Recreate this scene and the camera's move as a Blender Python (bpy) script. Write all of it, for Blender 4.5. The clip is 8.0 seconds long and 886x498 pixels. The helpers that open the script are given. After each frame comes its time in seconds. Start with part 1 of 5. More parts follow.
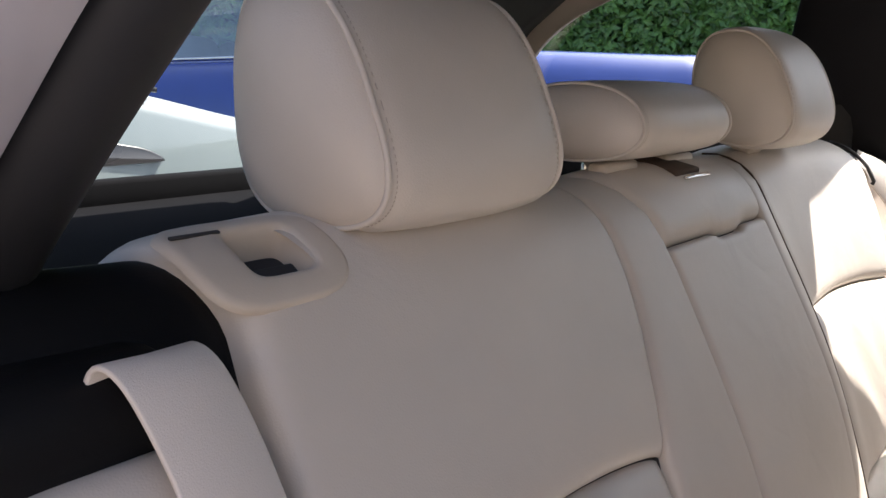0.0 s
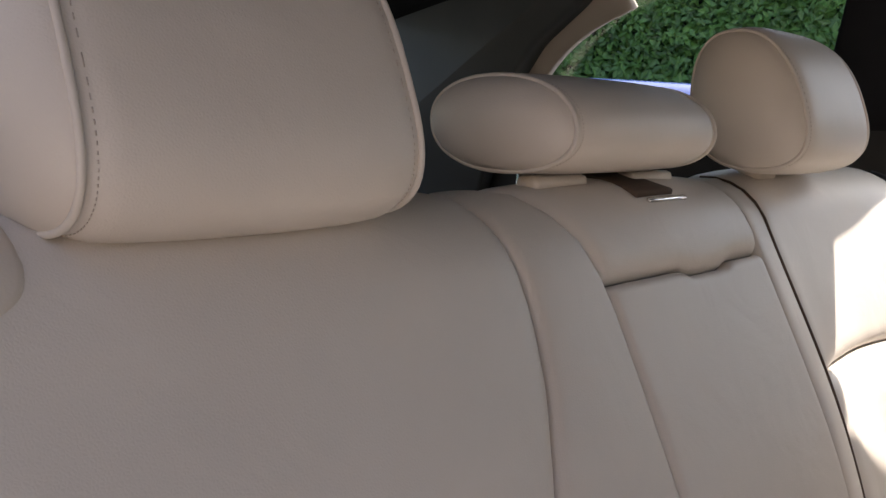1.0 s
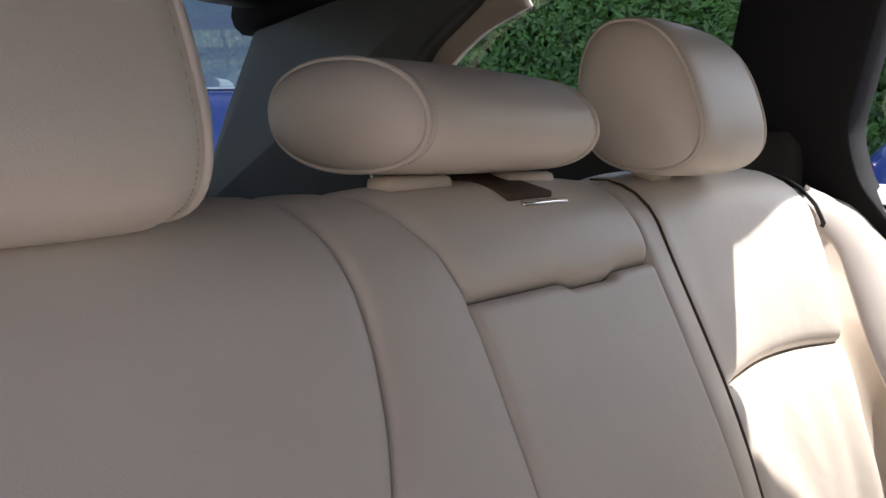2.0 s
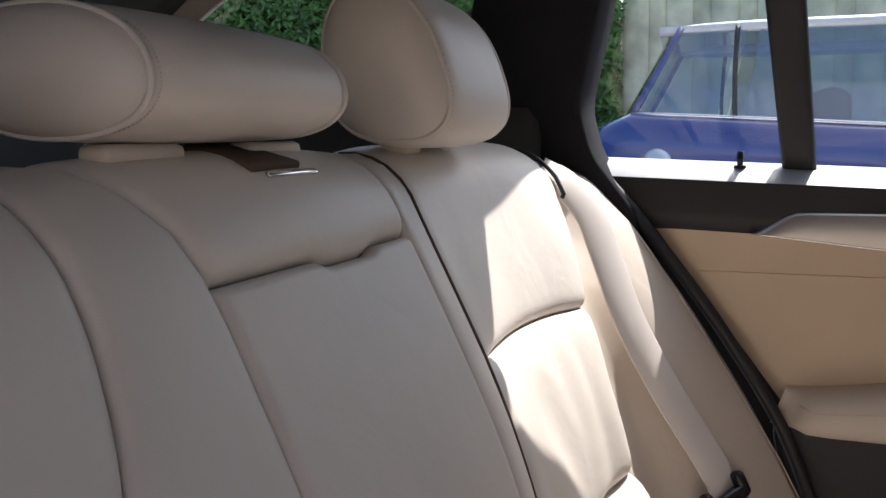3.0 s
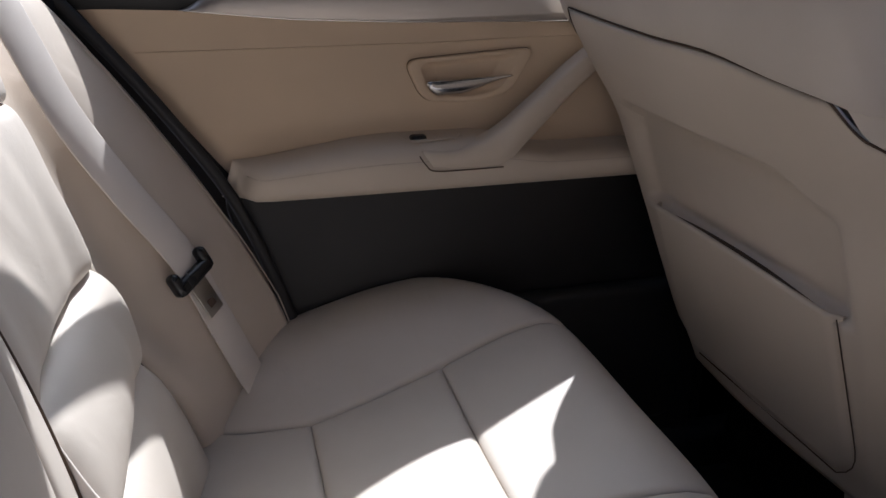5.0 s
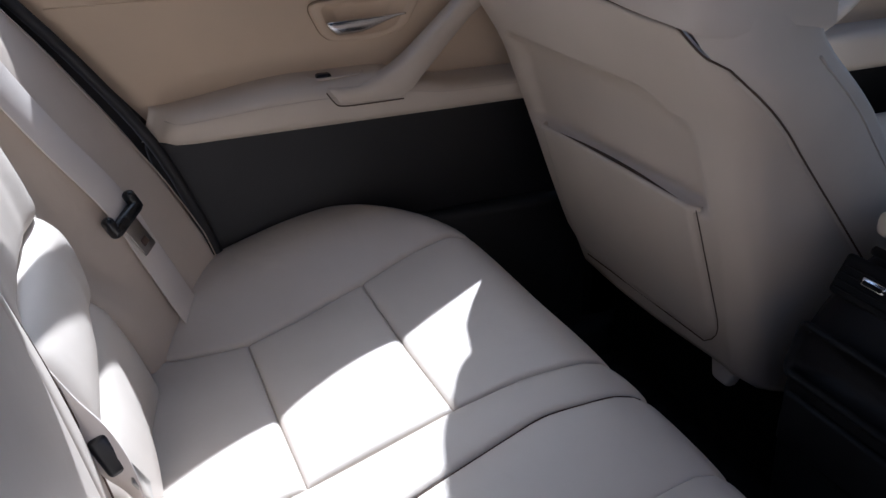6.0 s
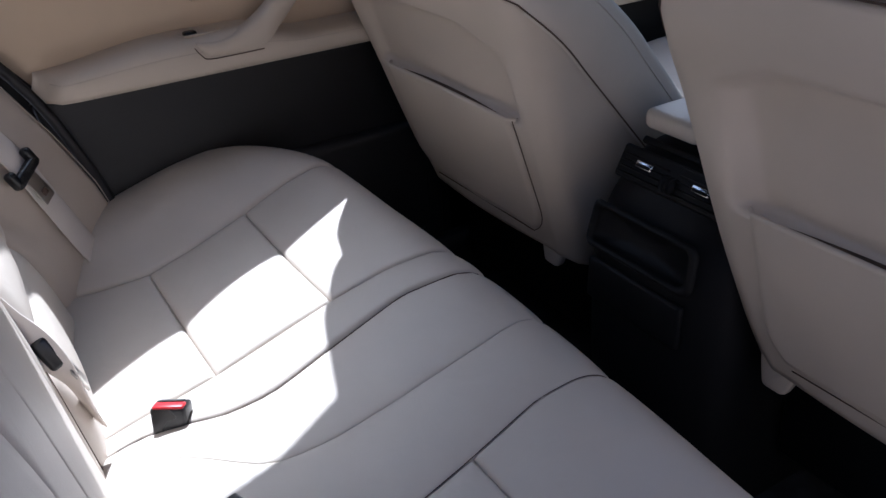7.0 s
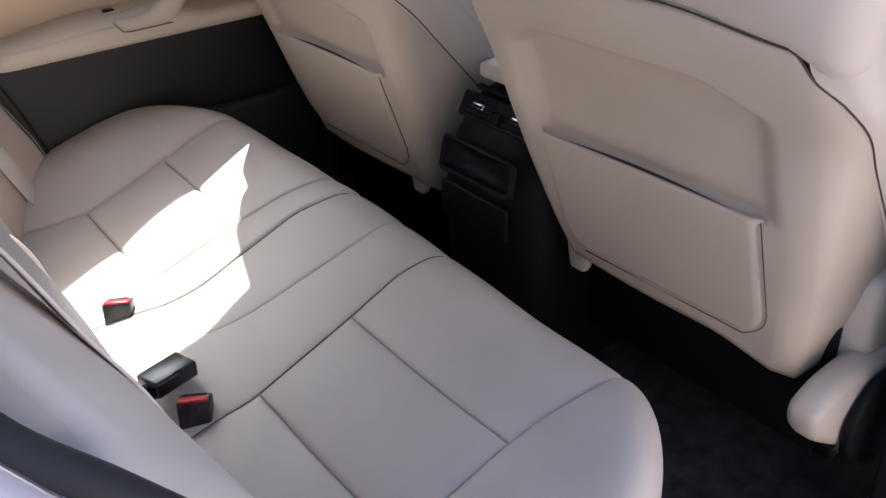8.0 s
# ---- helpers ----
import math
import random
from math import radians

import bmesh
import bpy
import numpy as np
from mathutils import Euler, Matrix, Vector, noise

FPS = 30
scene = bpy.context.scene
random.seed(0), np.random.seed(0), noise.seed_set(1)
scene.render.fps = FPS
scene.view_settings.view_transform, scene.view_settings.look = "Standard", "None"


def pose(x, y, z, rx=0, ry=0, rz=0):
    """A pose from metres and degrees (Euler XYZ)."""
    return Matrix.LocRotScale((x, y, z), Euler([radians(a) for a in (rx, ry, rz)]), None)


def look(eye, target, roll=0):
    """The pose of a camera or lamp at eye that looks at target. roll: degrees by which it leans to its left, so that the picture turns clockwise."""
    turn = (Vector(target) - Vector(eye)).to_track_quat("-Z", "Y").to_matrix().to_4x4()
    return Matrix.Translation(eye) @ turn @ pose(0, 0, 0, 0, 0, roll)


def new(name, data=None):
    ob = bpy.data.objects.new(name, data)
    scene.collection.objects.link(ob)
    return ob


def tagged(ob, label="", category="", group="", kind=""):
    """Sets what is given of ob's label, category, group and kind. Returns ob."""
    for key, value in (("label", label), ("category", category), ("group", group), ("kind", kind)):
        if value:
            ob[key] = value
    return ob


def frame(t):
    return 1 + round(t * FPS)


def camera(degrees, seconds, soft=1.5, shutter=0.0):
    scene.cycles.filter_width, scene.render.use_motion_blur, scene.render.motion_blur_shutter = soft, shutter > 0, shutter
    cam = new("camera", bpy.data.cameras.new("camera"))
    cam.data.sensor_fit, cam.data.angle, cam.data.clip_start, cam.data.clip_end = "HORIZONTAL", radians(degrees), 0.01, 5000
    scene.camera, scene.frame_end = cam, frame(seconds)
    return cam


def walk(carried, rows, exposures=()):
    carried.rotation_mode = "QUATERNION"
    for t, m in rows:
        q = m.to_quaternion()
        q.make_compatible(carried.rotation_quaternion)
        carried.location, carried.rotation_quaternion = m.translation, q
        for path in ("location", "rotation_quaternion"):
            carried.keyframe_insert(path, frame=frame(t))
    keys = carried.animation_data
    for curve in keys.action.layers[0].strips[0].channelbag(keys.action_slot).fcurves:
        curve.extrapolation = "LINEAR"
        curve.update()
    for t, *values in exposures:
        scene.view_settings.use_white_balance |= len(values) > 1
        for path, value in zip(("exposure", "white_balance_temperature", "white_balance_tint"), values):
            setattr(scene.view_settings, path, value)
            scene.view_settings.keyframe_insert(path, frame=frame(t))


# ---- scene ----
cam = camera(53.9, 8.0)
PATH = [
    (0, (-0.73, 0.227, 1.171), (0.816, 1.454, 0.846), -1.1),
    (0.5, (-0.641, 0.245, 1.156), (0.881, 1.517, 0.897), -0.8),
    (1, (-0.551, 0.221, 1.148), (0.897, 1.577, 0.891), 0.7),
    (2.5, (-0.444, 0.257, 1.132), (1.257, 1.286, 0.916), -0.4),
    (3, (-0.426, 0.266, 1.125), (1.421, 0.99, 0.872), -0.7),
    (3.5, (-0.418, 0.264, 1.121), (1.516, 0.646, 0.784), -1.1),
    (4, (-0.415, 0.255, 1.109), (1.528, 0.287, 0.635), -0.7),
    (4.5, (-0.409, 0.255, 1.107), (1.477, -0.03, 0.507), 0.1),
    (6, (-0.522, 0.323, 1.141), (1.153, -0.356, 0.284), -1.4),
    (6.5, (-0.608, 0.351, 1.165), (0.987, -0.434, 0.248), -2.6),
    (7, (-0.724, 0.385, 1.188), (0.789, -0.496, 0.221), -3.3),
    (7.5, (-0.887, 0.443, 1.238), (0.557, -0.509, 0.235), -3.0),
    (8, (-1.025, 0.525, 1.273), (0.346, -0.508, 0.247), -2.5),
]
EXPOSURES = [(0.0, 1.83, 6000, 12), (1.2, 1.83, 6100, 12), (2.5, 1.6, 5800, 12), (3.5, 1.25, 5700, 12), (4.5, 0.98, 5500, 12), (6.5, 1.38, 4950, 12), (7.5, 1.65, 5200, 12), (8.0, 2.12, 5520, 12)]
walk(cam, [(t, look(eye, target, roll)) for t, eye, target, roll in PATH], exposures=EXPOSURES)

SUN_FROM = Vector((0.76, -0.245, 1.0)).normalized()

# ---- light ----
world = bpy.data.worlds.new("sky")
scene.world = world
world.use_nodes = True
wn = world.node_tree
sky = wn.nodes.new("ShaderNodeTexSky")
sky.sky_type = "NISHITA"
sky.sun_disc = False
sky.dust_density, sky.air_density = 4.0, 0.9
sky.sun_elevation = math.asin(SUN_FROM.z)
sky.sun_rotation = math.atan2(SUN_FROM.x, SUN_FROM.y)
haze = wn.nodes.new("ShaderNodeHueSaturation")
haze.inputs["Saturation"].default_value = 0.85
wn.links.new(sky.outputs[0], haze.inputs["Color"])
wn.links.new(haze.outputs[0], wn.nodes["Background"].inputs[0])
wn.nodes["Background"].inputs[1].default_value = 0.10
sun = new("sun", bpy.data.lights.new("sun", "SUN"))
sun.data.energy, sun.data.angle, sun.data.color = 4.0, radians(0.6), (1.0, 0.91, 0.77)
sun.matrix_world = look(SUN_FROM * 30, (0, 0, 0))


# ---- materials ----
def material(name, color, rough=0.5, metal=0.0, spread=0.12, scale=8.0, fine=400.0, bump=0.1, bump_size=0.001, coat=0.0, sheen=0.0, spec=0.5):
    m = bpy.data.materials.new(name)
    m.use_nodes = True
    nt = m.node_tree
    b = nt.nodes["Principled BSDF"]
    tc = nt.nodes.new("ShaderNodeTexCoord")
    big = nt.nodes.new("ShaderNodeTexNoise")
    big.inputs["Scale"].default_value, big.inputs["Detail"].default_value = scale, 4
    nt.links.new(tc.outputs["Object"], big.inputs["Vector"])
    ramp = nt.nodes.new("ShaderNodeMapRange")
    ramp.inputs[1].default_value, ramp.inputs[2].default_value = 0.3, 0.7
    ramp.inputs[3].default_value, ramp.inputs[4].default_value = 1 - spread, 1 + spread
    nt.links.new(big.outputs[0], ramp.inputs[0])
    mix = nt.nodes.new("ShaderNodeVectorMath")
    mix.operation = "SCALE"
    mix.inputs[0].default_value = color
    nt.links.new(ramp.outputs[0], mix.inputs["Scale"])
    nt.links.new(mix.outputs[0], b.inputs["Base Color"])
    small = nt.nodes.new("ShaderNodeTexNoise")
    small.inputs["Scale"].default_value, small.inputs["Detail"].default_value = fine, 3
    nt.links.new(tc.outputs["Object"], small.inputs["Vector"])
    rr = nt.nodes.new("ShaderNodeMapRange")
    rr.inputs[1].default_value, rr.inputs[2].default_value = 0.3, 0.7
    rr.inputs[3].default_value, rr.inputs[4].default_value = max(rough - (0.08 if bump else 0.02), 0.0), min(rough + (0.08 if bump else 0.02), 1.0)
    nt.links.new(big.outputs[0], rr.inputs[0])
    nt.links.new(rr.outputs[0], b.inputs["Roughness"])
    if bump > 0:
        bp = nt.nodes.new("ShaderNodeBump")
        bp.inputs["Strength"].default_value, bp.inputs["Distance"].default_value = bump, bump_size
        nt.links.new(small.outputs[0], bp.inputs["Height"])
        nt.links.new(bp.outputs[0], b.inputs["Normal"])
    b.inputs["Metallic"].default_value = metal
    b.inputs["Coat Weight"].default_value = coat
    b.inputs["Sheen Weight"].default_value = sheen
    b.inputs["Specular IOR Level"].default_value = spec
    return m


def leather_material(name, color, rough):
    """Leather: cell-like pores, soft creases and a faint change of tone."""
    m = material(name, color, rough, spread=0.05, scale=7.0, fine=30.0, bump=0.0)
    nt = m.node_tree
    b = nt.nodes["Principled BSDF"]
    tc = nt.nodes["Texture Coordinate"]
    vor = nt.nodes.new("ShaderNodeTexVoronoi")
    vor.feature = "DISTANCE_TO_EDGE"
    vor.inputs["Scale"].default_value = 620
    nt.links.new(tc.outputs["Object"], vor.inputs["Vector"])
    cre = nt.nodes.new("ShaderNodeTexNoise")
    cre.inputs["Scale"].default_value, cre.inputs["Detail"].default_value, cre.inputs["Distortion"].default_value = 16, 3, 0.8
    nt.links.new(tc.outputs["Object"], cre.inputs["Vector"])
    b1 = nt.nodes.new("ShaderNodeBump")
    b1.inputs["Strength"].default_value, b1.inputs["Distance"].default_value = 0.34, 0.004
    nt.links.new(cre.outputs[0], b1.inputs["Height"])
    b2 = nt.nodes.new("ShaderNodeBump")
    b2.inputs["Strength"].default_value, b2.inputs["Distance"].default_value = 0.25, 0.0006
    nt.links.new(vor.outputs[0], b2.inputs["Height"])
    nt.links.new(b1.outputs[0], b2.inputs["Normal"])
    nt.links.new(b2.outputs[0], b.inputs["Normal"])
    return m


def glass_material(name, tint=(0.93, 0.97, 0.95), gloss=0.0):
    m = bpy.data.materials.new(name)
    m.use_nodes = True
    nt = m.node_tree
    nt.nodes.remove(nt.nodes["Principled BSDF"])
    tr = nt.nodes.new("ShaderNodeBsdfTransparent")
    tr.inputs[0].default_value = (*tint, 1)
    gl = nt.nodes.new("ShaderNodeBsdfGlossy")
    gl.inputs["Roughness"].default_value = 0.02
    fr = nt.nodes.new("ShaderNodeLayerWeight")
    steep = nt.nodes.new("ShaderNodeMath")
    steep.operation = "POWER"
    steep.inputs[1].default_value = 5.0
    nt.links.new(fr.outputs["Facing"], steep.inputs[0])
    mx = nt.nodes.new("ShaderNodeMixShader")
    more = nt.nodes.new("ShaderNodeMath")
    more.inputs[1].default_value = gloss + 0.04
    nt.links.new(steep.outputs[0], more.inputs[0])
    nt.links.new(more.outputs[0], mx.inputs[0])
    nt.links.new(tr.outputs[0], mx.inputs[1])
    nt.links.new(gl.outputs[0], mx.inputs[2])
    nt.links.new(mx.outputs[0], nt.nodes["Material Output"].inputs[0])
    return m


LEATHER = leather_material("oyster leather", (0.60, 0.54, 0.475), 0.47)
# the same leather, browner to carry the far bolster's warm shade
LEATHER_SHADED = leather_material("oyster leather in a warm shaded tone", (0.59, 0.51, 0.43), 0.5)
TRIM = material("beige moulded trim", (0.58, 0.455, 0.325), 0.58, spread=0.05, fine=900, bump=0.25, bump_size=0.0005)
TRIM_PALE = material("pale moulded trim", (0.58, 0.505, 0.42), 0.55, spread=0.04, fine=900, bump=0.2, bump_size=0.0005)
WEB = material("beige belt webbing", (0.70, 0.635, 0.58), 0.8, spread=0.06, fine=1500, bump=0.5, bump_size=0.0006)
THREAD = material("taupe sewing thread", (0.48, 0.41, 0.35), 0.8, fine=2000)
SILL = material("grey satin sill trim", (0.30, 0.30, 0.31), 0.36, fine=900, bump=0.15, bump_size=0.0004)
CLOTH = material("black blind cloth", (0.008, 0.008, 0.009), 1.0, fine=1500, bump=0.3, spec=0.04)
BROWN = material("dark brown plastic and pocket shade", (0.10, 0.072, 0.055), 0.9, bump=0.1, spec=0.1)
SEAM = material("dark seam gap", (0.035, 0.033, 0.034), 0.9)
BLACK = material("black grained plastic", (0.014, 0.014, 0.015), 0.55, fine=700, bump=0.3, bump_size=0.0006)
GLOSSY = material("smooth black plastic", (0.012, 0.012, 0.014), 0.28, bump=0.0)
RUBBER = material("black rubber seal", (0.014, 0.014, 0.016), 0.6, bump=0.05)
HEADLINER = material("anthracite roof lining", (0.019, 0.019, 0.021), 0.95, fine=1200, bump=0.5, spec=0.08)
CARPET = material("black carpet", (0.060, 0.060, 0.062), 1.0, spread=0.35, scale=30, fine=900, bump=0.9, bump_size=0.004, spec=0.1)
CHROME = material("satin chrome", (0.75, 0.74, 0.72), 0.18, metal=1.0, bump=0.0, spread=0.03)
STEEL = material("brushed steel", (0.45, 0.43, 0.40), 0.35, metal=1.0, bump=0.0)
RED = material("red buckle button", (0.55, 0.012, 0.02), 0.35, bump=0.0)
STRIP = material("brushed silver grey inlay", (0.58, 0.54, 0.50), 0.36, metal=0.7, spread=0.10, scale=5, bump=0.0)
BODY = material("silver grey car paint", (0.62, 0.59, 0.64), 0.3, metal=0.2, bump=0.0, coat=1.0, spread=0.03)
BLUE = material("deep blue car paint", (0.022, 0.045, 0.22), 0.25, bump=0.0, coat=1.0, spread=0.05)
GREY_GREEN = material("pale grey green car paint", (0.17, 0.195, 0.19), 0.3, metal=0.1, bump=0.0, coat=1.0, spread=0.03)
WHITE = material("white car paint", (0.66, 0.67, 0.66), 0.25, bump=0.0, coat=1.0, spread=0.03)
LAMP_RED = material("red tail lamp lens", (0.5, 0.01, 0.012), 0.15, bump=0.0, coat=1.0)
SEAT_GREY = material("grey cloth seat", (0.22, 0.23, 0.25), 0.85, fine=800)
PAVING = material("pale concrete", (0.34, 0.315, 0.315), 0.9, spread=0.3, scale=3, fine=300, bump=0.6, bump_size=0.006)
RENDER = material("warm buff wall render", (0.30, 0.25, 0.20), 0.9, spread=0.12, scale=2, fine=200, bump=0.5, bump_size=0.004)
PILLAR = material("grey grained pillar trim", (0.075, 0.08, 0.08), 0.5, fine=700, bump=0.2, bump_size=0.0005)
FENCE = material("weathered green wood", (0.60, 0.60, 0.41), 0.85, spread=0.3, scale=5, fine=120, bump=0.4, bump_size=0.003)
LEAF = material("hedge leaf", (0.085, 0.175, 0.030), 0.45, spread=0.5, scale=9, fine=60, bump=0.1)
HEDGE_SHADE = material("dark shade inside hedge", (0.012, 0.020, 0.008), 0.95)
GLASS = glass_material("car window glass")
GLASS_FRONT = glass_material("green tinted windscreen glass", (0.55, 0.60, 0.58))
GLASS_TINT = glass_material("tinted window glass", (0.66, 0.76, 0.78), 0.20)
CONSOLE = material("matt black console plastic", (0.0075, 0.0075, 0.0085), 0.55, fine=700, bump=0.2, bump_size=0.0005, spec=0.14)


# ---- building helpers ----
def smooth(a, b, v):
    v = min(max((v - a) / (b - a), 0.0), 1.0)
    return v * v * (3 - 2 * v)


def curve1(*pts):
    """A piecewise linear function from (v, value) pairs, softened by sampling twice."""
    pts = sorted(pts)
    vs, xs = [p[0] for p in pts], [p[1] for p in pts]
    def at(v):
        w = 0.012
        return float((np.interp(v - w, vs, xs) + 2 * np.interp(v, vs, xs) + np.interp(v + w, vs, xs)) / 4)
    return at


def const(x):
    return lambda v: x


def thing(name, label, category, at=(0, 0, 0), group="", kind=""):
    ob = new(name)
    ob.location = at
    return tagged(ob, label, category, group, kind)


def part(name, bm, mat, parent=None, label="", flat=False):
    bmesh.ops.recalc_face_normals(bm, faces=bm.faces)
    me = bpy.data.meshes.new(name)
    bm.to_mesh(me)
    bm.free()
    me.materials.append(mat)
    for p in me.polygons:
        p.use_smooth = not flat
    ob = new(name, me)
    if parent is not None:
        ob.parent = parent
        root = Vector(parent.location)
        up = parent.parent
        while up is not None:
            root += Vector(up.location)
            up = up.parent
        me.transform(Matrix.Translation(-root))
    return tagged(ob, label)


def grid_mesh(fn, us, ws, bm=None, close_u=False, close_w=False):
    bm = bm or bmesh.new()
    vv = [[bm.verts.new(fn(u, w)) for u in us] for w in ws]
    nu, nw = len(us), len(ws)
    for j in range(nw if close_w else nw - 1):
        for i in range(nu if close_u else nu - 1):
            a, b = vv[j][i], vv[j][(i + 1) % nu]
            c, d = vv[(j + 1) % nw][(i + 1) % nu], vv[(j + 1) % nw][i]
            bm.faces.new((a, b, c, d))
    return bm, vv


def spaced(n, edge):
    edge = min(edge, 0.2)
    k = [0, 0.12 * edge, 0.35 * edge, 0.65 * edge, edge, 1.5 * edge]
    mid = list(np.linspace(2 * edge, 1 - 2 * edge, n))
    return k + mid + [1 - v for v in reversed(k)]


def pad(name, surf, xl, xr, vb, vt, parent, mat=None, depth=0.007, r=0.013, crown=0.004, n=14, m=14, label="", ripple=0.0012, skirt=0.02, grain=(1, 1)):
    """One upholstered panel on the surface surf(x, v) -> (point, normal): its edges are tucked into the seams."""
    mid_v = (vb(0.5) + vt(0.5)) / 2
    W, H = abs(xr(mid_v) - xl(mid_v)), abs(vt(0.5) - vb(0.5))
    us, ws = spaced(n, r / W), spaced(m, r / H)
    def e(d):
        d = min(d / r, 1.0)
        return math.sqrt(max(0.0, 1 - (1 - d) ** 2))
    def fn(u, w, sink=0.0):
        v = vb(u) + (vt(u) - vb(u)) * w
        x = xl(v) + (xr(v) - xl(v)) * u
        p, nrm = surf(x, v)
        rim = e(min(u, 1 - u) * W) * e(min(w, 1 - w) * H)
        soft = (4 * u * (1 - u)) ** 0.6 * (4 * w * (1 - w)) ** 0.6
        rip = noise.noise(Vector((x * 9 * grain[0], v * 9 * grain[1], 3.1))) * ripple * soft
        return p + nrm * (depth * (rim - 1) + crown * soft + rip - sink)
    bm, vv = grid_mesh(fn, us, ws)
    ring = [(i, 0) for i in range(len(us))] + [(len(us) - 1, j) for j in range(1, len(ws))]
    ring += [(i, len(ws) - 1) for i in range(len(us) - 2, -1, -1)] + [(0, j) for j in range(len(ws) - 2, 0, -1)]
    low = [bm.verts.new(fn(us[i], ws[j], skirt)) for i, j in ring]
    for k in range(len(ring)):
        (i, j), (i2, j2) = ring[k], ring[(k + 1) % len(ring)]
        bm.faces.new((vv[j][i], vv[j2][i2], low[(k + 1) % len(ring)], low[k]))
    return part(name, bm, mat or LEATHER, parent, label)


def box(cx, cy, cz, sx, sy, sz, bevel=0.003, seg=2, m=None, bm=None):
    own = bmesh.new()
    bmesh.ops.create_cube(own, size=1.0, matrix=Matrix.Diagonal((sx, sy, sz, 1)))
    if bevel:
        bmesh.ops.bevel(own, geom=own.edges[:], offset=min(bevel, 0.45 * min(sx, sy, sz)), segments=seg, affect="EDGES", profile=0.5)
    own.transform(Matrix.Translation((cx, cy, cz)) @ (m or Matrix()))
    if bm is None:
        return own
    me = bpy.data.meshes.new("tmp")
    own.to_mesh(me)
    own.free()
    bm.from_mesh(me)
    bpy.data.meshes.remove(me)
    return bm


def tube(points, radius, seg=8, bm=None, squash=1.0):
    """A round bar through the points."""
    bm = bm or bmesh.new()
    pts = [Vector(p) for p in points]
    rings, prev = [], None
    for i, p in enumerate(pts):
        d = (pts[min(i + 1, len(pts) - 1)] - pts[max(i - 1, 0)]).normalized()
        if prev is None:
            a = d.cross(Vector((0, 0, 1)))
            if a.length < 0.05:
                a = d.cross(Vector((0, 1, 0)))
        else:
            a = prev - d * prev.dot(d)
        a.normalize()
        prev = a
        b = d.cross(a)
        rad = radius(i / max(len(pts) - 1, 1)) if callable(radius) else radius
        rings.append([bm.verts.new(p + rad * (math.cos(t) * a + squash * math.sin(t) * b)) for t in [2 * math.pi * k / seg for k in range(seg)]])
    for r1, r2 in zip(rings, rings[1:]):
        for k in range(seg):
            bm.faces.new((r1[k], r1[(k + 1) % seg], r2[(k + 1) % seg], r2[k]))
    bm.faces.new(rings[0])
    bm.faces.new(rings[-1])
    return bm


def spline(points, n=40):
    """Points along a smooth curve through the given ones."""
    p = [Vector(q) for q in points]
    p = [2 * p[0] - p[1]] + p + [2 * p[-1] - p[-2]]
    out = []
    segs = len(p) - 3
    for k in range(n + 1):
        t = k / n * segs
        i = min(int(t), segs - 1)
        f = t - i
        a, b, c, d = p[i:i + 4]
        out.append(0.5 * ((2 * b) + (c - a) * f + (2 * a - 5 * b + 4 * c - d) * f * f + (3 * b - a - 3 * c + d) * f ** 3))
    return out


def ribbon(points, sides, width, thick, bm=None):
    """A flat band along points; sides gives the direction of its width at each point."""
    bm = bm or bmesh.new()
    rings = []
    pts = [Vector(p) for p in points]
    for i, p in enumerate(pts):
        d = (pts[min(i + 1, len(pts) - 1)] - pts[max(i - 1, 0)]).normalized()
        s = Vector(sides(i / (len(pts) - 1)))
        s = (s - d * s.dot(d)).normalized()
        nrm = s.cross(d)
        row = []
        for a, b in ((-1, -1), (-0.96, -1.6), (0, -1), (0.96, -1.6), (1, -1), (1, 1), (0.96, 1.6), (0, 1), (-0.96, 1.6), (-1, 1)):
            row.append(bm.verts.new(p + s * a * width / 2 + nrm * b * thick / 2))
        rings.append(row)
    for r1, r2 in zip(rings, rings[1:]):
        for k in range(10):
            bm.faces.new((r1[k], r1[(k + 1) % 10], r2[(k + 1) % 10], r2[k]))
    bm.faces.new(rings[0])
    bm.faces.new(rings[-1])
    return bm


def slab(outline, thick, axis, at, bevel=0.004, bm=None):
    """A plate: an outline in the plane across axis (x: (y, z), y: (x, z), z: (x, y)), thick along it from at."""
    own = bmesh.new()
    def put(a, b, c):
        return {"x": (c, a, b), "y": (a, c, b), "z": (a, b, c)}[axis]
    f = own.faces.new([own.verts.new(put(a, b, at)) for a, b in outline])
    res = bmesh.ops.extrude_face_region(own, geom=[f])
    bmesh.ops.translate(own, vec=Vector(put(0, 0, thick)), verts=[v for v in res["geom"] if isinstance(v, bmesh.types.BMVert)])
    if bevel:
        sharp = [e for e in own.edges if e.calc_face_angle(0) > 0.9]
        bmesh.ops.bevel(own, geom=sharp, offset=bevel, segments=2, affect="EDGES", profile=0.5)
    if bm is None:
        return own
    me = bpy.data.meshes.new("tmp")
    own.to_mesh(me)
    own.free()
    bm.from_mesh(me)
    bpy.data.meshes.remove(me)
    return bm


def rounded(points, r, n=5):
    """An outline with its corners rounded."""
    out = []
    k = len(points)
    for i, p in enumerate(points):
        p, a, b = Vector(p), Vector(points[i - 1]), Vector(points[(i + 1) % k])
        ra = min(r, (a - p).length * 0.45, (b - p).length * 0.45)
        s, e = p + (a - p).normalized() * ra, p + (b - p).normalized() * ra
        for j in range(n + 1):
            t = j / n
            out.append(tuple((1 - t) ** 2 * s + 2 * t * (1 - t) * p + t * t * e))
    return out


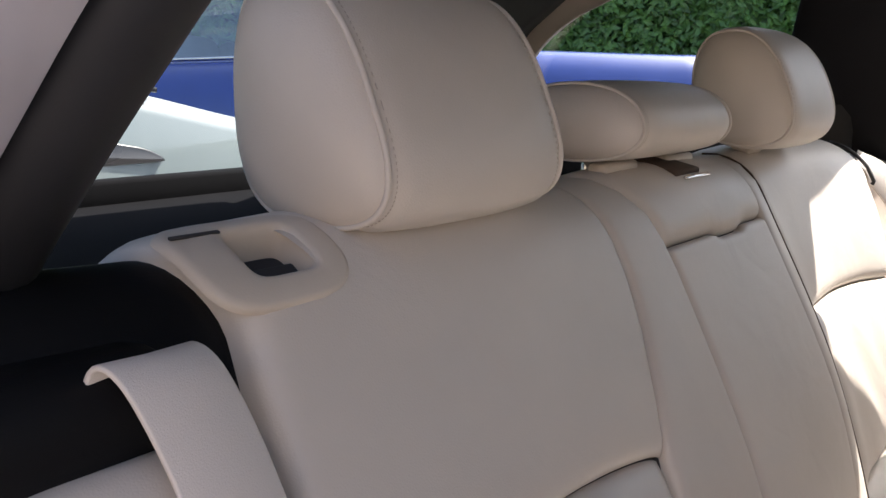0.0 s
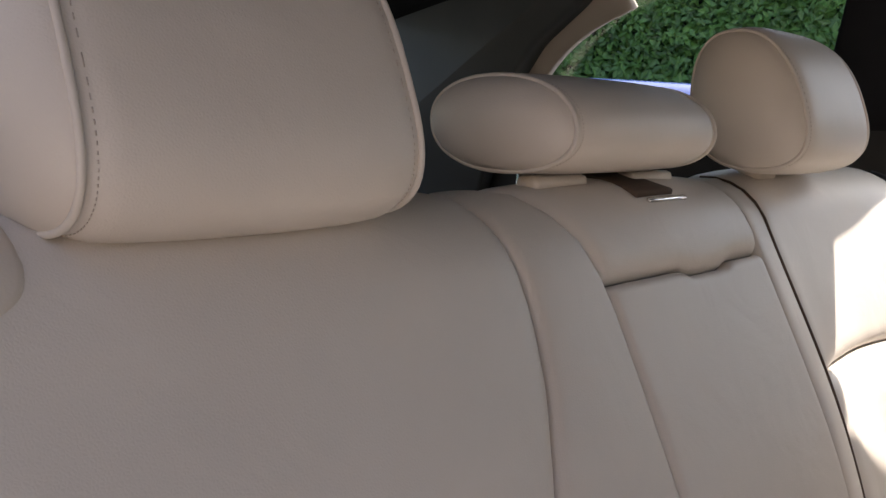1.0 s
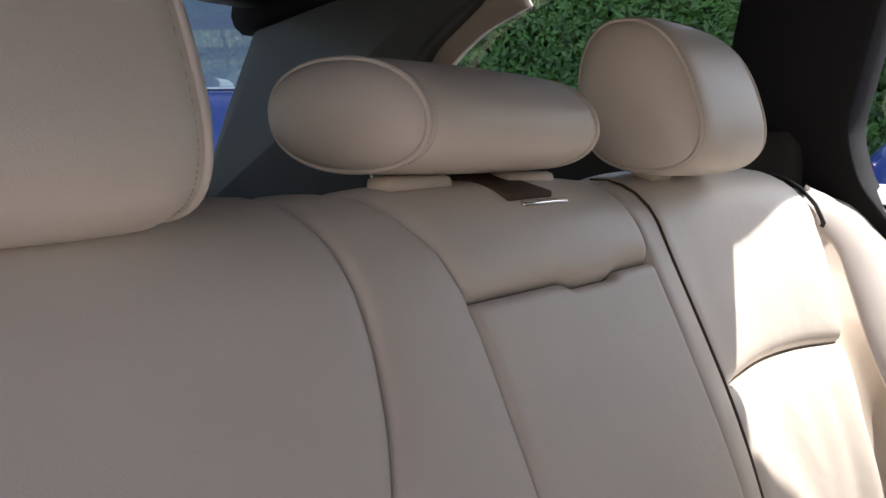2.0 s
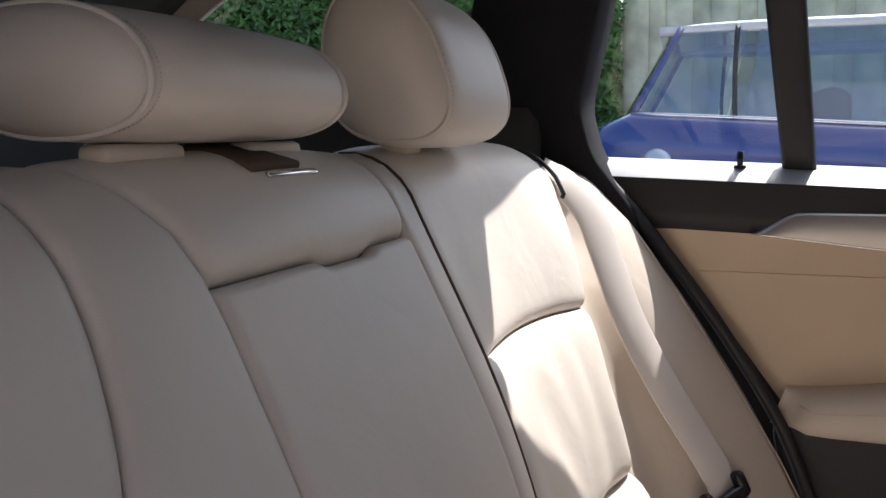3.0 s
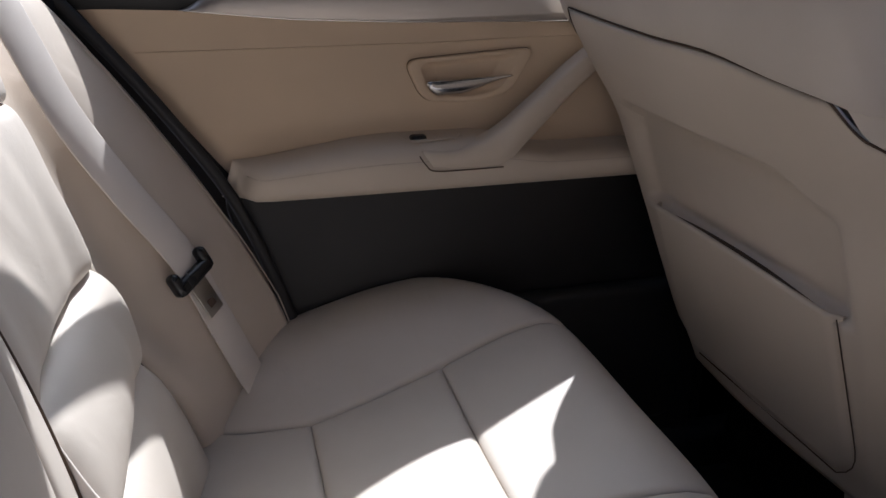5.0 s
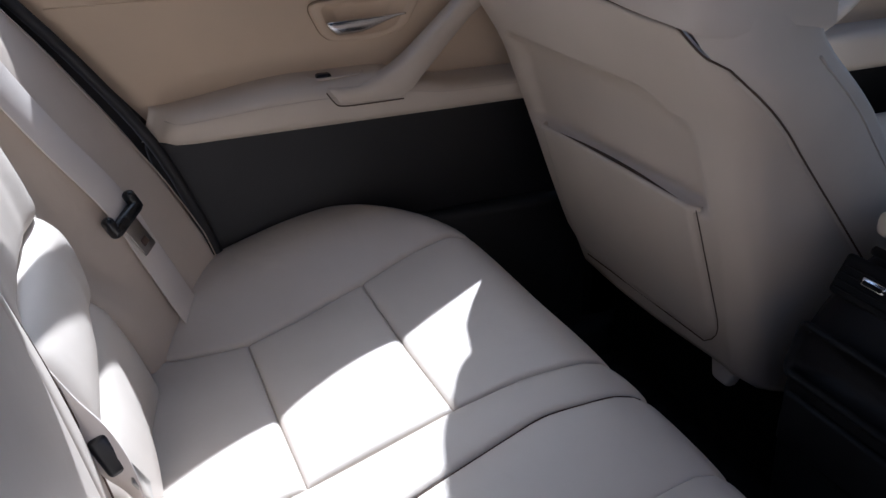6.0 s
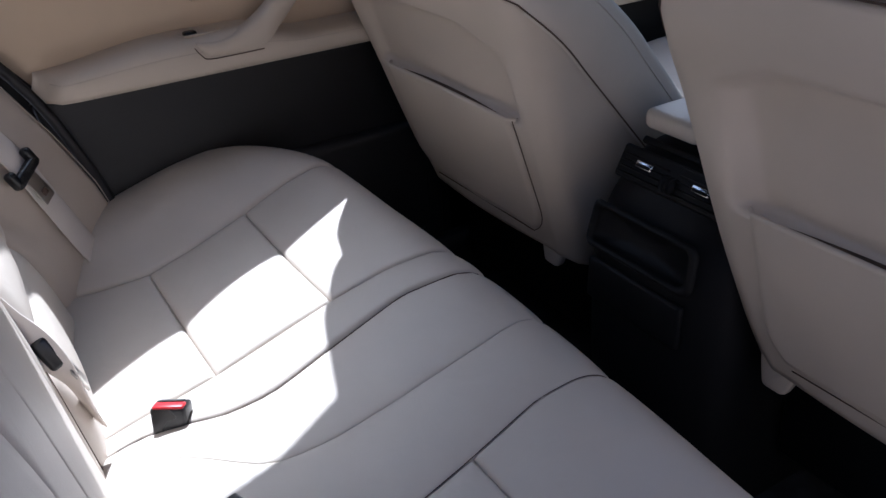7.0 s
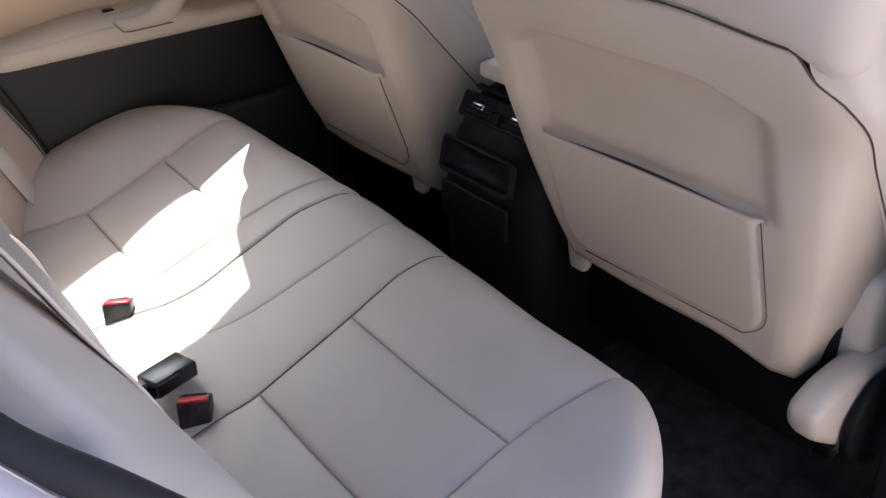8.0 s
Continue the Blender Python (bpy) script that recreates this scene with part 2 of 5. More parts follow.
def numeric(f):
    """A surface function with its normal from a point function."""
    def at(x, v):
        e = 0.002
        p = Vector(f(x, v))
        a = Vector(f(x + e, v)) - Vector(f(x - e, v))
        b = Vector(f(x, v + e)) - Vector(f(x, v - e))
        return p, a.cross(b).normalized()
    return at


# ---- the car's shell ----
floor = part("floor", slab(rounded([(-0.70, -1.6), (0.70, -1.6), (0.70, 0.45), (-0.70, 0.45)], 0.05), 0.03, "z", 0.22), CARPET)
tagged(floor, "black carpeted footwell floor between the seats", "car floor", kind="structure")

def tunnel():
    def fn(u, w):
        a = math.pi * u
        return (-0.14 * math.cos(a) * (abs(math.cos(a)) ** -0.3 if abs(math.cos(a)) > 0.2 else 1), -1.5 + 1.75 * w, 0.24 + 0.10 * math.sin(a) ** 0.5)
    bm, _ = grid_mesh(fn, np.linspace(0.001, 0.999, 17), np.linspace(0, 1, 12))
    return tagged(part("floor_tunnel", bm, CARPET), "black carpeted tunnel hump along the floor", "car floor", kind="structure")
tunnel()

def roof():
    def fn(u, w, lift=0.0):
        x = -0.62 + 1.24 * u
        y = -0.9 + 2.42 * w
        crown = 1 - (2 * u - 1) ** 4
        return (x, y, 1.445 + 0.055 * crown + 0.03 * math.sin(math.pi * w) - 0.07 * smooth(0.62, 1.0, w) + lift)
    us, ws = np.linspace(0, 1, 25), np.linspace(0, 1, 25)
    bm, _ = grid_mesh(fn, us, ws)
    tagged(part("ceiling", bm, HEADLINER), "anthracite fabric roof lining", "headliner", kind="structure")
    bm, _ = grid_mesh(lambda u, w: fn(u, w, 0.03), us, ws)
    tagged(part("car_roof", bm, BODY), "silver grey painted car roof panel", "car roof", kind="structure")
roof()

def side_rail(sign, name):
    """Roof rail over the doors and, at the far side, the pillars."""
    pts = [(sign * 0.573, y, z) for y, z in ((-1.0, 1.34), (-0.7, 1.41), (-0.3, 1.465), (0.2, 1.475), (0.7, 1.455), (1.2, 1.41), (1.5, 1.37))]
    bm = tube(spline(pts, 40), 0.032, 10)
    tagged(part(name, bm, HEADLINER), "anthracite trim along the roof edge", "roof rail", kind="structure")
side_rail(1, "trim")
side_rail(-1, "trim")

def pillar(name, outline, x_at, thick, label, lean=0.0, mat=None):
    bm = slab(rounded(outline, 0.02), thick, "x", x_at, 0.008)
    for v in bm.verts:
        v.co.x -= math.copysign(1, x_at) * max(0.0, v.co.z - 1.08) * lean
    return tagged(part(name, bm, mat or HEADLINER), label, "pillar", kind="structure")
C_OUT = [(0.66, 0.98), (0.655, 1.20), (0.625, 1.30), (0.58, 1.46), (0.415, 1.46), (0.466, 1.30), (0.505, 1.16), (0.492, 1.10), (0.43, 1.02), (0.46, 0.95)]
pillar("pillar_c_far", C_OUT, 0.665, 0.10, "anthracite trimmed pillar behind the rear door", 0.30)
D_FAR = [(1.25, 1.0), (1.16, 1.22), (1.085, 1.296), (0.98, 1.355), (0.94, 1.43), (1.40, 1.43), (1.60, 1.20), (1.74, 1.0)]
pillar("pillar_d_far", D_FAR, 0.62, 0.08, "dark grey pillar at the corner of the load space", 0.2, PILLAR)
pillar("pillar_d_near", D_FAR, -0.70, 0.08, "dark grey pillar at the corner of the load space", 0.2, PILLAR)
def near_pillar():
    pts = spline([(-0.566, 0.22, 1.43), (-0.569, 0.37, 1.287), (-0.572, 0.470, 1.208), (-0.575, 0.520, 1.166), (-0.580, 0.580, 1.110), (-0.60, 0.64, 1.03), (-0.63, 0.66, 0.94)], 40)
    tagged(part("pillar_c_near", tube(pts, lambda t: 0.020 + 0.025 * smooth(0.65, 1, t), 16), RUBBER), "black trimmed pillar behind the rear door opening", "pillar", kind="structure")
    bm = ribbon([Vector(q) + Vector((-0.062, 0.034, 0.0)) for q in pts], lambda t: (-0.85, 0.45, 0.1), 0.10, 0.02)
    tagged(part("pillar_skin_near", bm, BODY), "silver grey painted pillar of the open doorway", "pillar", kind="structure")
near_pillar()
# the far pillar's top is widened, out of view, to shade the rear cushion
pillar("pillar_b_far", [(-0.40, 0.3), (-0.31, 1.0), (-0.290, 1.175), (-0.155, 1.215), (-0.115, 1.30), (-0.09, 1.50), (-0.46, 1.50), (-0.48, 1.0), (-0.52, 0.3)], 0.70, 0.06, "anthracite pillar between the doors", 0.3)
pillar("pillar_b_near", [(-0.42, 0.3), (-0.40, 1.0), (-0.37, 1.46), (-0.50, 1.46), (-0.52, 1.0), (-0.56, 0.3)], -0.76, 0.06, "anthracite pillar between the doors", 0.3)

def body_sides():
    for sign, name in ((1, "wall_far"), (-1, "wall_near")):
        bm = slab([(0.45, 0.25), (1.9, 0.25), (1.9, 1.08), (0.66, 1.08), (0.56, 1.0), (0.50, 0.8), (0.42, 0.5)], 0.05, "x", sign * 0.79 - 0.025, 0.01)
        tagged(part(name, bm, BODY), "silver grey painted rear quarter panel", "car body", kind="structure")
    bm = slab([(-0.74, 0.26), (0.74, 0.26), (0.74, 1.0), (-0.74, 1.0)], 0.04, "y", 1.78, 0.01)
    tagged(part("wall_tail", bm, BLACK), "black inner panel of the tailgate", "tailgate", kind="structure")
    bm = slab([(-0.74, 0.25), (0.74, 0.25), (0.74, 1.0), (-0.74, 1.0)], 0.04, "y", -1.62, 0.01)
    tagged(part("wall_dash", bm, BLACK), "black dashboard bulkhead", "dashboard", kind="structure")
    bm = slab([(-0.72, -1.6), (-0.72, -0.46), (-0.80, -0.46), (-0.80, -1.6)], 0.72, "z", 0.3, 0.01)
    tagged(part("wall_door_front_near", bm, BLACK), "black lower panel of the closed front door", "car door", kind="structure")
    bm = slab([(-0.80, -0.55), (-0.68, -0.55), (-0.68, 0.50), (-0.80, 0.50)], 0.10, "z", 0.22, 0.02)
    tagged(part("trim", bm, BLACK), "black door sill trim", "door sill", kind="structure")
    bm = slab([(0.80, -1.6), (0.66, -1.6), (0.66, 0.50), (0.80, 0.50)], 0.10, "z", 0.22, 0.02)
    tagged(part("trim", bm, BLACK), "black door sill trim", "door sill", kind="structure")
body_sides()

def cabin_front():
    """Windscreen, front pillars, dashboard top and the closed near front window."""
    w = thing("window_4", "raked green tinted windscreen", "windscreen", (0, -1.6, 1.0), kind="structure")
    bm, _ = grid_mesh(lambda u, v: ((2 * u - 1) * (0.70 - 0.10 * v), -1.60 + 0.74 * v - 0.08 * (1 - (2 * u - 1) ** 2), 1.0 + 0.47 * v), np.linspace(0, 1, 9), np.linspace(0, 1, 6))
    part("pane", bm, GLASS_FRONT, w)
    for sx in (-1, 1):
        part("front_pillar", tube(spline([(sx * 0.72, -1.62, 0.98), (sx * 0.665, -1.25, 1.24), (sx * 0.60, -0.86, 1.46)], 12), 0.035, 10), HEADLINER, w)
        part("sun_visor", box(sx * 0.33, -0.86, 1.415, 0.44, 0.16, 0.02, 0.008, 2, Matrix.Rotation(0.5, 4, "X")), HEADLINER, w)
    bm, _ = grid_mesh(lambda u, v: (-0.74 + 1.48 * u, -1.64 + 0.50 * v, 0.99 + 0.035 * math.sin(math.pi * min(v * 1.3, 1.0)) - 0.05 * v ** 3), np.linspace(0, 1, 9), np.linspace(0, 1, 8))
    tagged(part("dashboard_top", bm, BLACK), "black grained dashboard top", "dashboard", kind="structure")
    g = thing("window_5", "closed front side window by the open doorway", "car window", (-0.75, -1.0, 1.02), kind="structure")
    bm, _ = grid_mesh(lambda u, v: (-0.752 + 0.14 * v, -1.45 + 0.98 * u + 0.45 * v * (1 - u), 1.02 + 0.42 * v), np.linspace(0, 1, 4), np.linspace(0, 1, 4))
    part("pane", bm, GLASS_FRONT, g)
cabin_front()


def tail_window():
    w = thing("window_1", "sloping rear window glass in a black frame", "rear window", (0, 1.8, 1.06), kind="structure")
    bm, _ = grid_mesh(lambda u, v: (-0.66 + 1.32 * u + (0.5 - u) * 0.2 * v, 1.76 - 0.32 * v - 0.05 * (2 * u - 1) ** 2, 1.02 + 0.38 * v), np.linspace(0, 1, 9), np.linspace(0, 1, 5))
    g = part("pane", bm, GLASS, w)
    g.visible_shadow = False
    part("lower_frame", box(0, 1.745, 1.015, 1.34, 0.05, 0.062, 0.01), CLOTH, w)
    part("upper_frame", box(0, 1.44, 1.40, 1.16, 0.06, 0.04, 0.01), BLACK, w)
    part("side_frame", tube([(0.665, 1.72, 1.02), (0.635, 1.58, 1.2), (0.58, 1.42, 1.40)], 0.022), BLACK, w)
    part("side_frame", tube([(-0.665, 1.72, 1.02), (-0.635, 1.58, 1.2), (-0.58, 1.42, 1.40)], 0.022), BLACK, w)
    c = thing("rear_wiper", "black rear wiper on the window glass", "wiper", (0.02, 1.9, 1.08))
    part("wiper_boss", tube([(0.02, 1.79, 1.03), (0.02, 1.745, 1.05)], 0.013, 14), BLACK, c)
    part("wiper_arm", tube([(0.02, 1.785, 1.06), (-0.3, 1.78, 1.07), (-0.36, 1.78, 1.072)], 0.008), BLACK, c)
tail_window()

def cargo_windows():
    for sign, name in ((1, "window_2"), (-1, "window_3")):
        w = thing(name, "side window of the load space with beige edge trim", "car window", (sign * 0.70, 0.9, 1.08), kind="structure")
        bm, _ = grid_mesh(lambda u, v: (sign * (0.74 - 0.11 * v), 0.60 + 0.65 * u, 1.07 + 0.33 * v), np.linspace(0, 1, 4), np.linspace(0, 1, 4))
        g = part("pane", bm, GLASS, w)
        g.visible_shadow = False
        part("window_sill", box(sign * 0.69, 1.1, 1.105, 0.10, 1.1, 0.15, 0.02), BLACK, w)
        bm = ribbon(spline([(sign * 0.645, 1.235, 1.10), (sign * 0.635, 1.175, 1.21), (sign * 0.618, 1.105, 1.292), (sign * 0.60, 1.02, 1.345), (sign * 0.585, 0.93, 1.375)], 18), lambda t: (-0.2, 1, 0.8), 0.085, 0.012)
        part("edge_trim", bm, TRIM_PALE, w, "beige curved edge trim")
cargo_windows()

def cargo_cover():
    c = thing("luggage_cover", "black roller luggage cover cassette with a bright edge strip", "luggage cover", (0, 0.78, 0.98))
    part("cassette", box(0, 0.78, 0.99, 1.16, 0.12, 0.08, 0.03, 4), BLACK, c)
    part("edge_strip", box(0, 0.80, 1.031, 1.10, 0.004, 0.003, 0.001), STEEL, c, "bright metal edge strip")
    bm, _ = grid_mesh(lambda u, v: (-0.60 + 1.20 * u, 0.84 + 0.88 * v, 1.00 - 0.015 * math.sin(math.pi * v)), np.linspace(0, 1, 8), np.linspace(0, 1, 12))
    part("blind", bm, CLOTH, c)
    for sx in (-1, 1):
        part("end_cap", box(sx * 0.61, 0.78, 1.00, 0.05, 0.13, 0.09, 0.02, 3), GLOSSY, c)
cargo_cover()
shelf = part("load_floor", slab([(-0.72, 0.62), (0.72, 0.62), (0.72, 1.9), (-0.72, 1.9)], 0.03, "z", 0.55), CARPET)
tagged(shelf, "black carpeted load space floor", "load floor", kind="structure")


# ---- rear doors ----
def far_rear_door():
    d = thing("door_1", "closed rear door with beige panel, black top and silver inlay", "car door", (0.7, 0.0, 0.3), kind="structure")
    top = lambda y: 1.078 + 0.042 * y
    # black upper roll and window sill
    def fn(u, w):
        y = 0.50 - 0.92 * w
        prof = [(0.785, -0.04), (0.78, -0.011), (0.765, -0.002), (0.722, -0.009), (0.698, -0.024), (0.695, -0.040), (0.691, -0.062), (0.687, -0.085), (0.71, -0.09)]
        x, z = prof[u]
        return (x, y, top(y) + z)
    bm, _ = grid_mesh(fn, range(5), np.linspace(0, 1, 24))
    part("window_sill", bm, SILL, d, "grey satin window sill")
    bm, _ = grid_mesh(fn, range(4, 9), np.linspace(0, 1, 24))
    part("top_roll", bm, BLACK, d, "black grained upper trim")
    part("door_skin", slab([(0.46, 0.95), (0.50, 1.05), (-0.42, 1.03), (-0.42, 0.3), (0.12, 0.3), (0.24, 0.6)], 0.04, "x", 0.77, 0.005), BODY, d)
    # beige centre panel with a soft dish
    def panel_pt(u, w):
        z = 0.79 + 0.221 * w
        rear = 0.245 + (z - 0.775) * (0.176 / 0.24)
        y = rear + (-0.44 - rear) * u
        zz = z if w < 0.999 else min(z, 1.017)
        return (0.690 + 0.006 * (1 - w) - 0.004 * math.sin(math.pi * w) + 0.01 * smooth(0.0, 0.03, 0.03 - u), y, zz - 0.01 * smooth(0.3, 1.0, u) * w)
    bm, _ = grid_mesh(panel_pt, [0, 0.008, 0.02, 0.04] + list(np.linspace(0.08, 1, 26)), np.linspace(0, 1, 14))
    part("panel", bm, TRIM, d, "beige leather-grained panel")
    def on_panel(y, z):
        w = (z - 0.79) / 0.221
        return (0.690 + 0.006 * (1 - w) - 0.004 * math.sin(math.pi * w), y, z)
    part("panel_seam", tube([on_panel(y, 0.957 + 0.004 * smooth(0.0, -0.2, y)) for y in np.linspace(0.36, -0.40, 30)], 0.0011, 6), TRIM, d, "fine pressed line")
    part("panel_backing", slab([(0.46, 1.03), (-0.44, 1.02), (-0.44, 0.3), (0.16, 0.3), (0.27, 0.6), (0.305, 0.77)], 0.05, "x", 0.712, 0.004), BLACK, d)
    # inlay strip
    lo_z = curve1((-0.45, 0.974), (-0.169, 0.981), (0.027, 0.985), (0.169, 0.992), (0.30, 1.006))
    def strip_pt(u, w):
        y = 0.302 - 0.745 * u
        lo = lo_z(y)
        hi = lo + (1.031 - lo) * smooth(0.302, 0.245, y) ** 0.8
        fold = (hi - lo) * (0.04 + 0.16 * smooth(0.10, -0.20, y))
        z, x = [(lo - 0.001, 0.691), (lo, 0.684), (lo + 0.15 * fold, 0.6815), (lo + 0.9 * fold, 0.6785), (lo + 1.1 * fold, 0.6785), (lo + (hi - lo) * 0.5, 0.6815), (lo + (hi - lo) * 0.92, 0.686), (hi, 0.688), (hi + 0.001, 0.695)][w]
        return (x, y, z)
    bm, _ = grid_mesh(strip_pt, [0, 0.006, 0.015, 0.025, 0.04, 0.055, 0.07, 0.09] + list(np.linspace(0.12, 1, 22)), range(9))
    strip = part("inlay_strip", bm, STRIP, d, "silver grey inlay strip")
    # thin chrome tube draws the highlight on the strip's lower edge
    part("strip_highlight", tube([(0.6825, y, lo_z(y) - 0.0004) for y in np.linspace(0.296, -0.43, 40)], 0.0011, 6), CHROME, strip, "bright line drawn as the lower edge's highlight")
    # armrest: a rounded ledge that ends in the pull handle
    def arm_pt(u, w):
        y = 0.262 - 0.70 * u
        dip = smooth(0.45, 0.62, u) * 0.028
        ang = [(0.692, 0.842), (0.672, 0.840), (0.650, 0.836), (0.636, 0.828), (0.629, 0.816), (0.628, 0.80), (0.630, 0.785), (0.636, 0.776), (0.66, 0.772), (0.69, 0.772)]
        x, z = ang[w]
        k = 1 - smooth(0.0, 0.06, 0.06 - u)
        if z > 0.79:
            z -= 0.022 * smooth(0.30, 0.0, u) * (z - 0.79) / 0.05
            z -= dip * (z - 0.79) / 0.06
        y -= (0.80 - z) * -0.35 * smooth(0.0, 0.1, 0.1 - u)
        return (0.692 - (0.692 - x) * max(k, 0.15), y, z)
    bm, _ = grid_mesh(arm_pt, [0, 0.005, 0.015, 0.03, 0.05, 0.08] + list(np.linspace(0.12, 1, 30)), range(10))
    part("armrest", bm, TRIM_PALE, d, "padded beige armrest")
    seam = [Vector(arm_pt(u, 4)) + Vector((-0.0004, 0, 0)) for u in np.linspace(0.03, 0.98, 60)]
    part("armrest_seam", tube(seam, 0.00045, 5), THREAD, d)
    # pull handle rising forward from the ledge
    upper = spline([(0.0, 0.020, 0.829), (0.0, -0.03, 0.828), (0.0, -0.08, 0.848), (0.0, -0.13, 0.886), (0.0, -0.185, 0.930), (0.0, -0.26, 0.982)], 24)
    lower = spline([(0.0, 0.004, 0.806), (0.0, -0.03, 0.803), (0.0, -0.09, 0.803), (0.0, -0.122, 0.832), (0.0, -0.20, 0.906), (0.0, -0.275, 0.960)], 24)
    def bar(u, w):
        t, bt = upper[w], lower[w]
        back_in = 0.012 * smooth(0.5, 1.0, w / 24)
        ring = [(0.0, 0.0), (0.35, 0.0), (0.5, 0.12), (0.5, 0.88), (0.35, 1.0), (-0.35, 1.0), (-0.5, 0.88), (-0.5, 0.12), (-0.35, 0.0)]
        a, k = ring[u]
        q = t.lerp(bt, k)
        return (0.646 + back_in + 0.036 * a, q.y, q.z)
    bm, vv = grid_mesh(bar, range(9), range(25), close_u=True)
    bm.faces.new(vv[0])
    bm.faces.new(vv[-1])
    part("pull_handle", bm, TRIM_PALE, d, "sloping beige grab handle")
    hollow = rounded([(0.040, 0.680), (-0.040, 0.680), (-0.036, 0.656), (0.030, 0.648)], 0.008)
    hm = (-0.002, 0.667)
    steps = [(1.12, 0.0008), (1.04, 0.0022), (0.96, 0.0008), (0.90, -0.004), (0.85, -0.010), (0.05, -0.011)]
    bm, vv = grid_mesh(lambda i, w: (hm[1] + (hollow[i][1] - hm[1]) * steps[w][0], hm[0] + (hollow[i][0] - hm[0]) * steps[w][0], 0.8385 + steps[w][1]), range(len(hollow)), range(6), close_u=True)
    bm.faces.new(vv[-1])
    part("switch_hollow", bm, TRIM_PALE, d, "moulded switch hollow")
    part("switch", box(0.664, 0.018, 0.8375, 0.016, 0.022, 0.012, 0.004), GLOSSY, d, "black window switch")
    line = spline([(0.6280, 0.024, 0.824), (0.6265, 0.016, 0.812), (0.6262, 0.004, 0.8035), (0.6262, -0.04, 0.8025), (0.6262, -0.088, 0.803)], 24)
    part("handle_outline", tube(line, 0.0009, 6), BROWN, d)
    # release handle in its dish
    dish = rounded([(0.032, 0.937), (-0.148, 0.948), (-0.114, 0.889), (-0.06, 0.879), (0.0, 0.883), (0.012, 0.894)], 0.02)
    mid_y, mid_z = -0.05, 0.914
    prof = [(1.0, 0.692), (1.0, 0.686), (0.985, 0.6835), (0.95, 0.683), (0.80, 0.683), (0.765, 0.6845), (0.70, 0.6885), (0.5, 0.693), (0.02, 0.694)]
    def dish_pt(i, w):
        k, x = prof[w]
        return (x - 0.004, mid_y + (dish[i][0] - mid_y) * k, mid_z + (dish[i][1] - mid_z) * k)
    bm, vv = grid_mesh(dish_pt, range(len(dish)), range(9), close_u=True)
    bm.faces.new(vv[-1])
    part("handle_bezel", bm, TRIM, d, "beige moulded handle surround")
    ring = [(0.6868, mid_y + (q[0] - mid_y) * 1.004, mid_z + (q[1] - mid_z) * 1.008) for q in dish]
    part("handle_groove", tube(ring + ring[:2], 0.0005, 5), BROWN, d)
    def blade(i, j):
        t, a = j / 18, 2 * math.pi * i / 12
        half = 0.0098 * (1 - smooth(0.35, 1.02, t) * 0.85) * min(1.0, 0.35 + 7 * t)
        return (0.671 + 0.008 * t * t + 0.005 * math.cos(a), 0.004 - 0.118 * t, 0.911 + 0.003 * t - half + half * math.sin(a))
    bm, vv = grid_mesh(blade, range(12), range(19), close_u=True)
    bm.faces.new(vv[0])
    bm.faces.new(vv[-1])
    part("handle", bm, CHROME, d, "satin chrome release handle")
    # dark lower panel with a pocket ledge
    part("lower_panel", slab(rounded([(0.272, 0.772), (-0.44, 0.768), (-0.44, 0.30), (0.12, 0.30), (0.22, 0.55)], 0.02), 0.03, "x", 0.682, 0.006), BLACK, d, "black lower door panel")
    part("pocket", slab(rounded([(0.02, 0.60), (-0.40, 0.60), (-0.40, 0.36), (-0.02, 0.36)], 0.04), 0.03, "x", 0.655, 0.012), BLACK, d, "black door pocket")
    # window
    bm, _ = grid_mesh(lambda u, v: (0.752 - 0.15 * v, 0.50 - 0.90 * u, top(0.5 - 0.9 * u) + 0.37 * v), np.linspace(0, 1, 4), np.linspace(0, 1, 4))
    g = part("pane", bm, GLASS, d)
    g.visible_shadow = False
    bar = part("divider_bar", slab([(0.266, 1.06), (0.317, 1.46), (0.268, 1.46), (0.227, 1.06)], 0.028, "x", 0.738, 0.006), BLACK, d, "black window divider bar")
    for v in bar.data.vertices:
        v.co.x -= 0.4 * max(0.0, v.co.z + 0.3 - 1.085)
    head = spline([(0.627, -0.42, 1.425), (0.622, -0.1, 1.432), (0.570, 0.15, 1.432), (0.535, 0.30, 1.428), (0.550, 0.46, 1.415)], 20)
    part("window_frame", ribbon(head, lambda t: (1, 0, -0.15), 0.075, 0.014), BLACK, d, "black upper window frame")
    part("lock_pin", tube([(0.728, 0.318, 1.079), (0.728, 0.318, 1.091), (0.728, 0.318, 1.104)], lambda t: 0.0034 + 0.0012 * t, 10), GLOSSY, d, "black lock pin")
    part("lock_collar", tube([(0.728, 0.318, 1.080), (0.728, 0.318, 1.0865)], 0.0075, 12), GLOSSY, d)
    # rubber seal along the rear edge
    pts = spline([(0.700, 0.50, 1.085), (0.690, 0.47, 1.06), (0.680, 0.425, 1.01), (0.675, 0.34, 0.90), (0.672, 0.26, 0.775), (0.672, 0.215, 0.66), (0.672, 0.19, 0.58)], 30)
    part("door_seal", tube(pts, 0.0085, 8), RUBBER, d, "black rubber door seal")
far_rear_door()


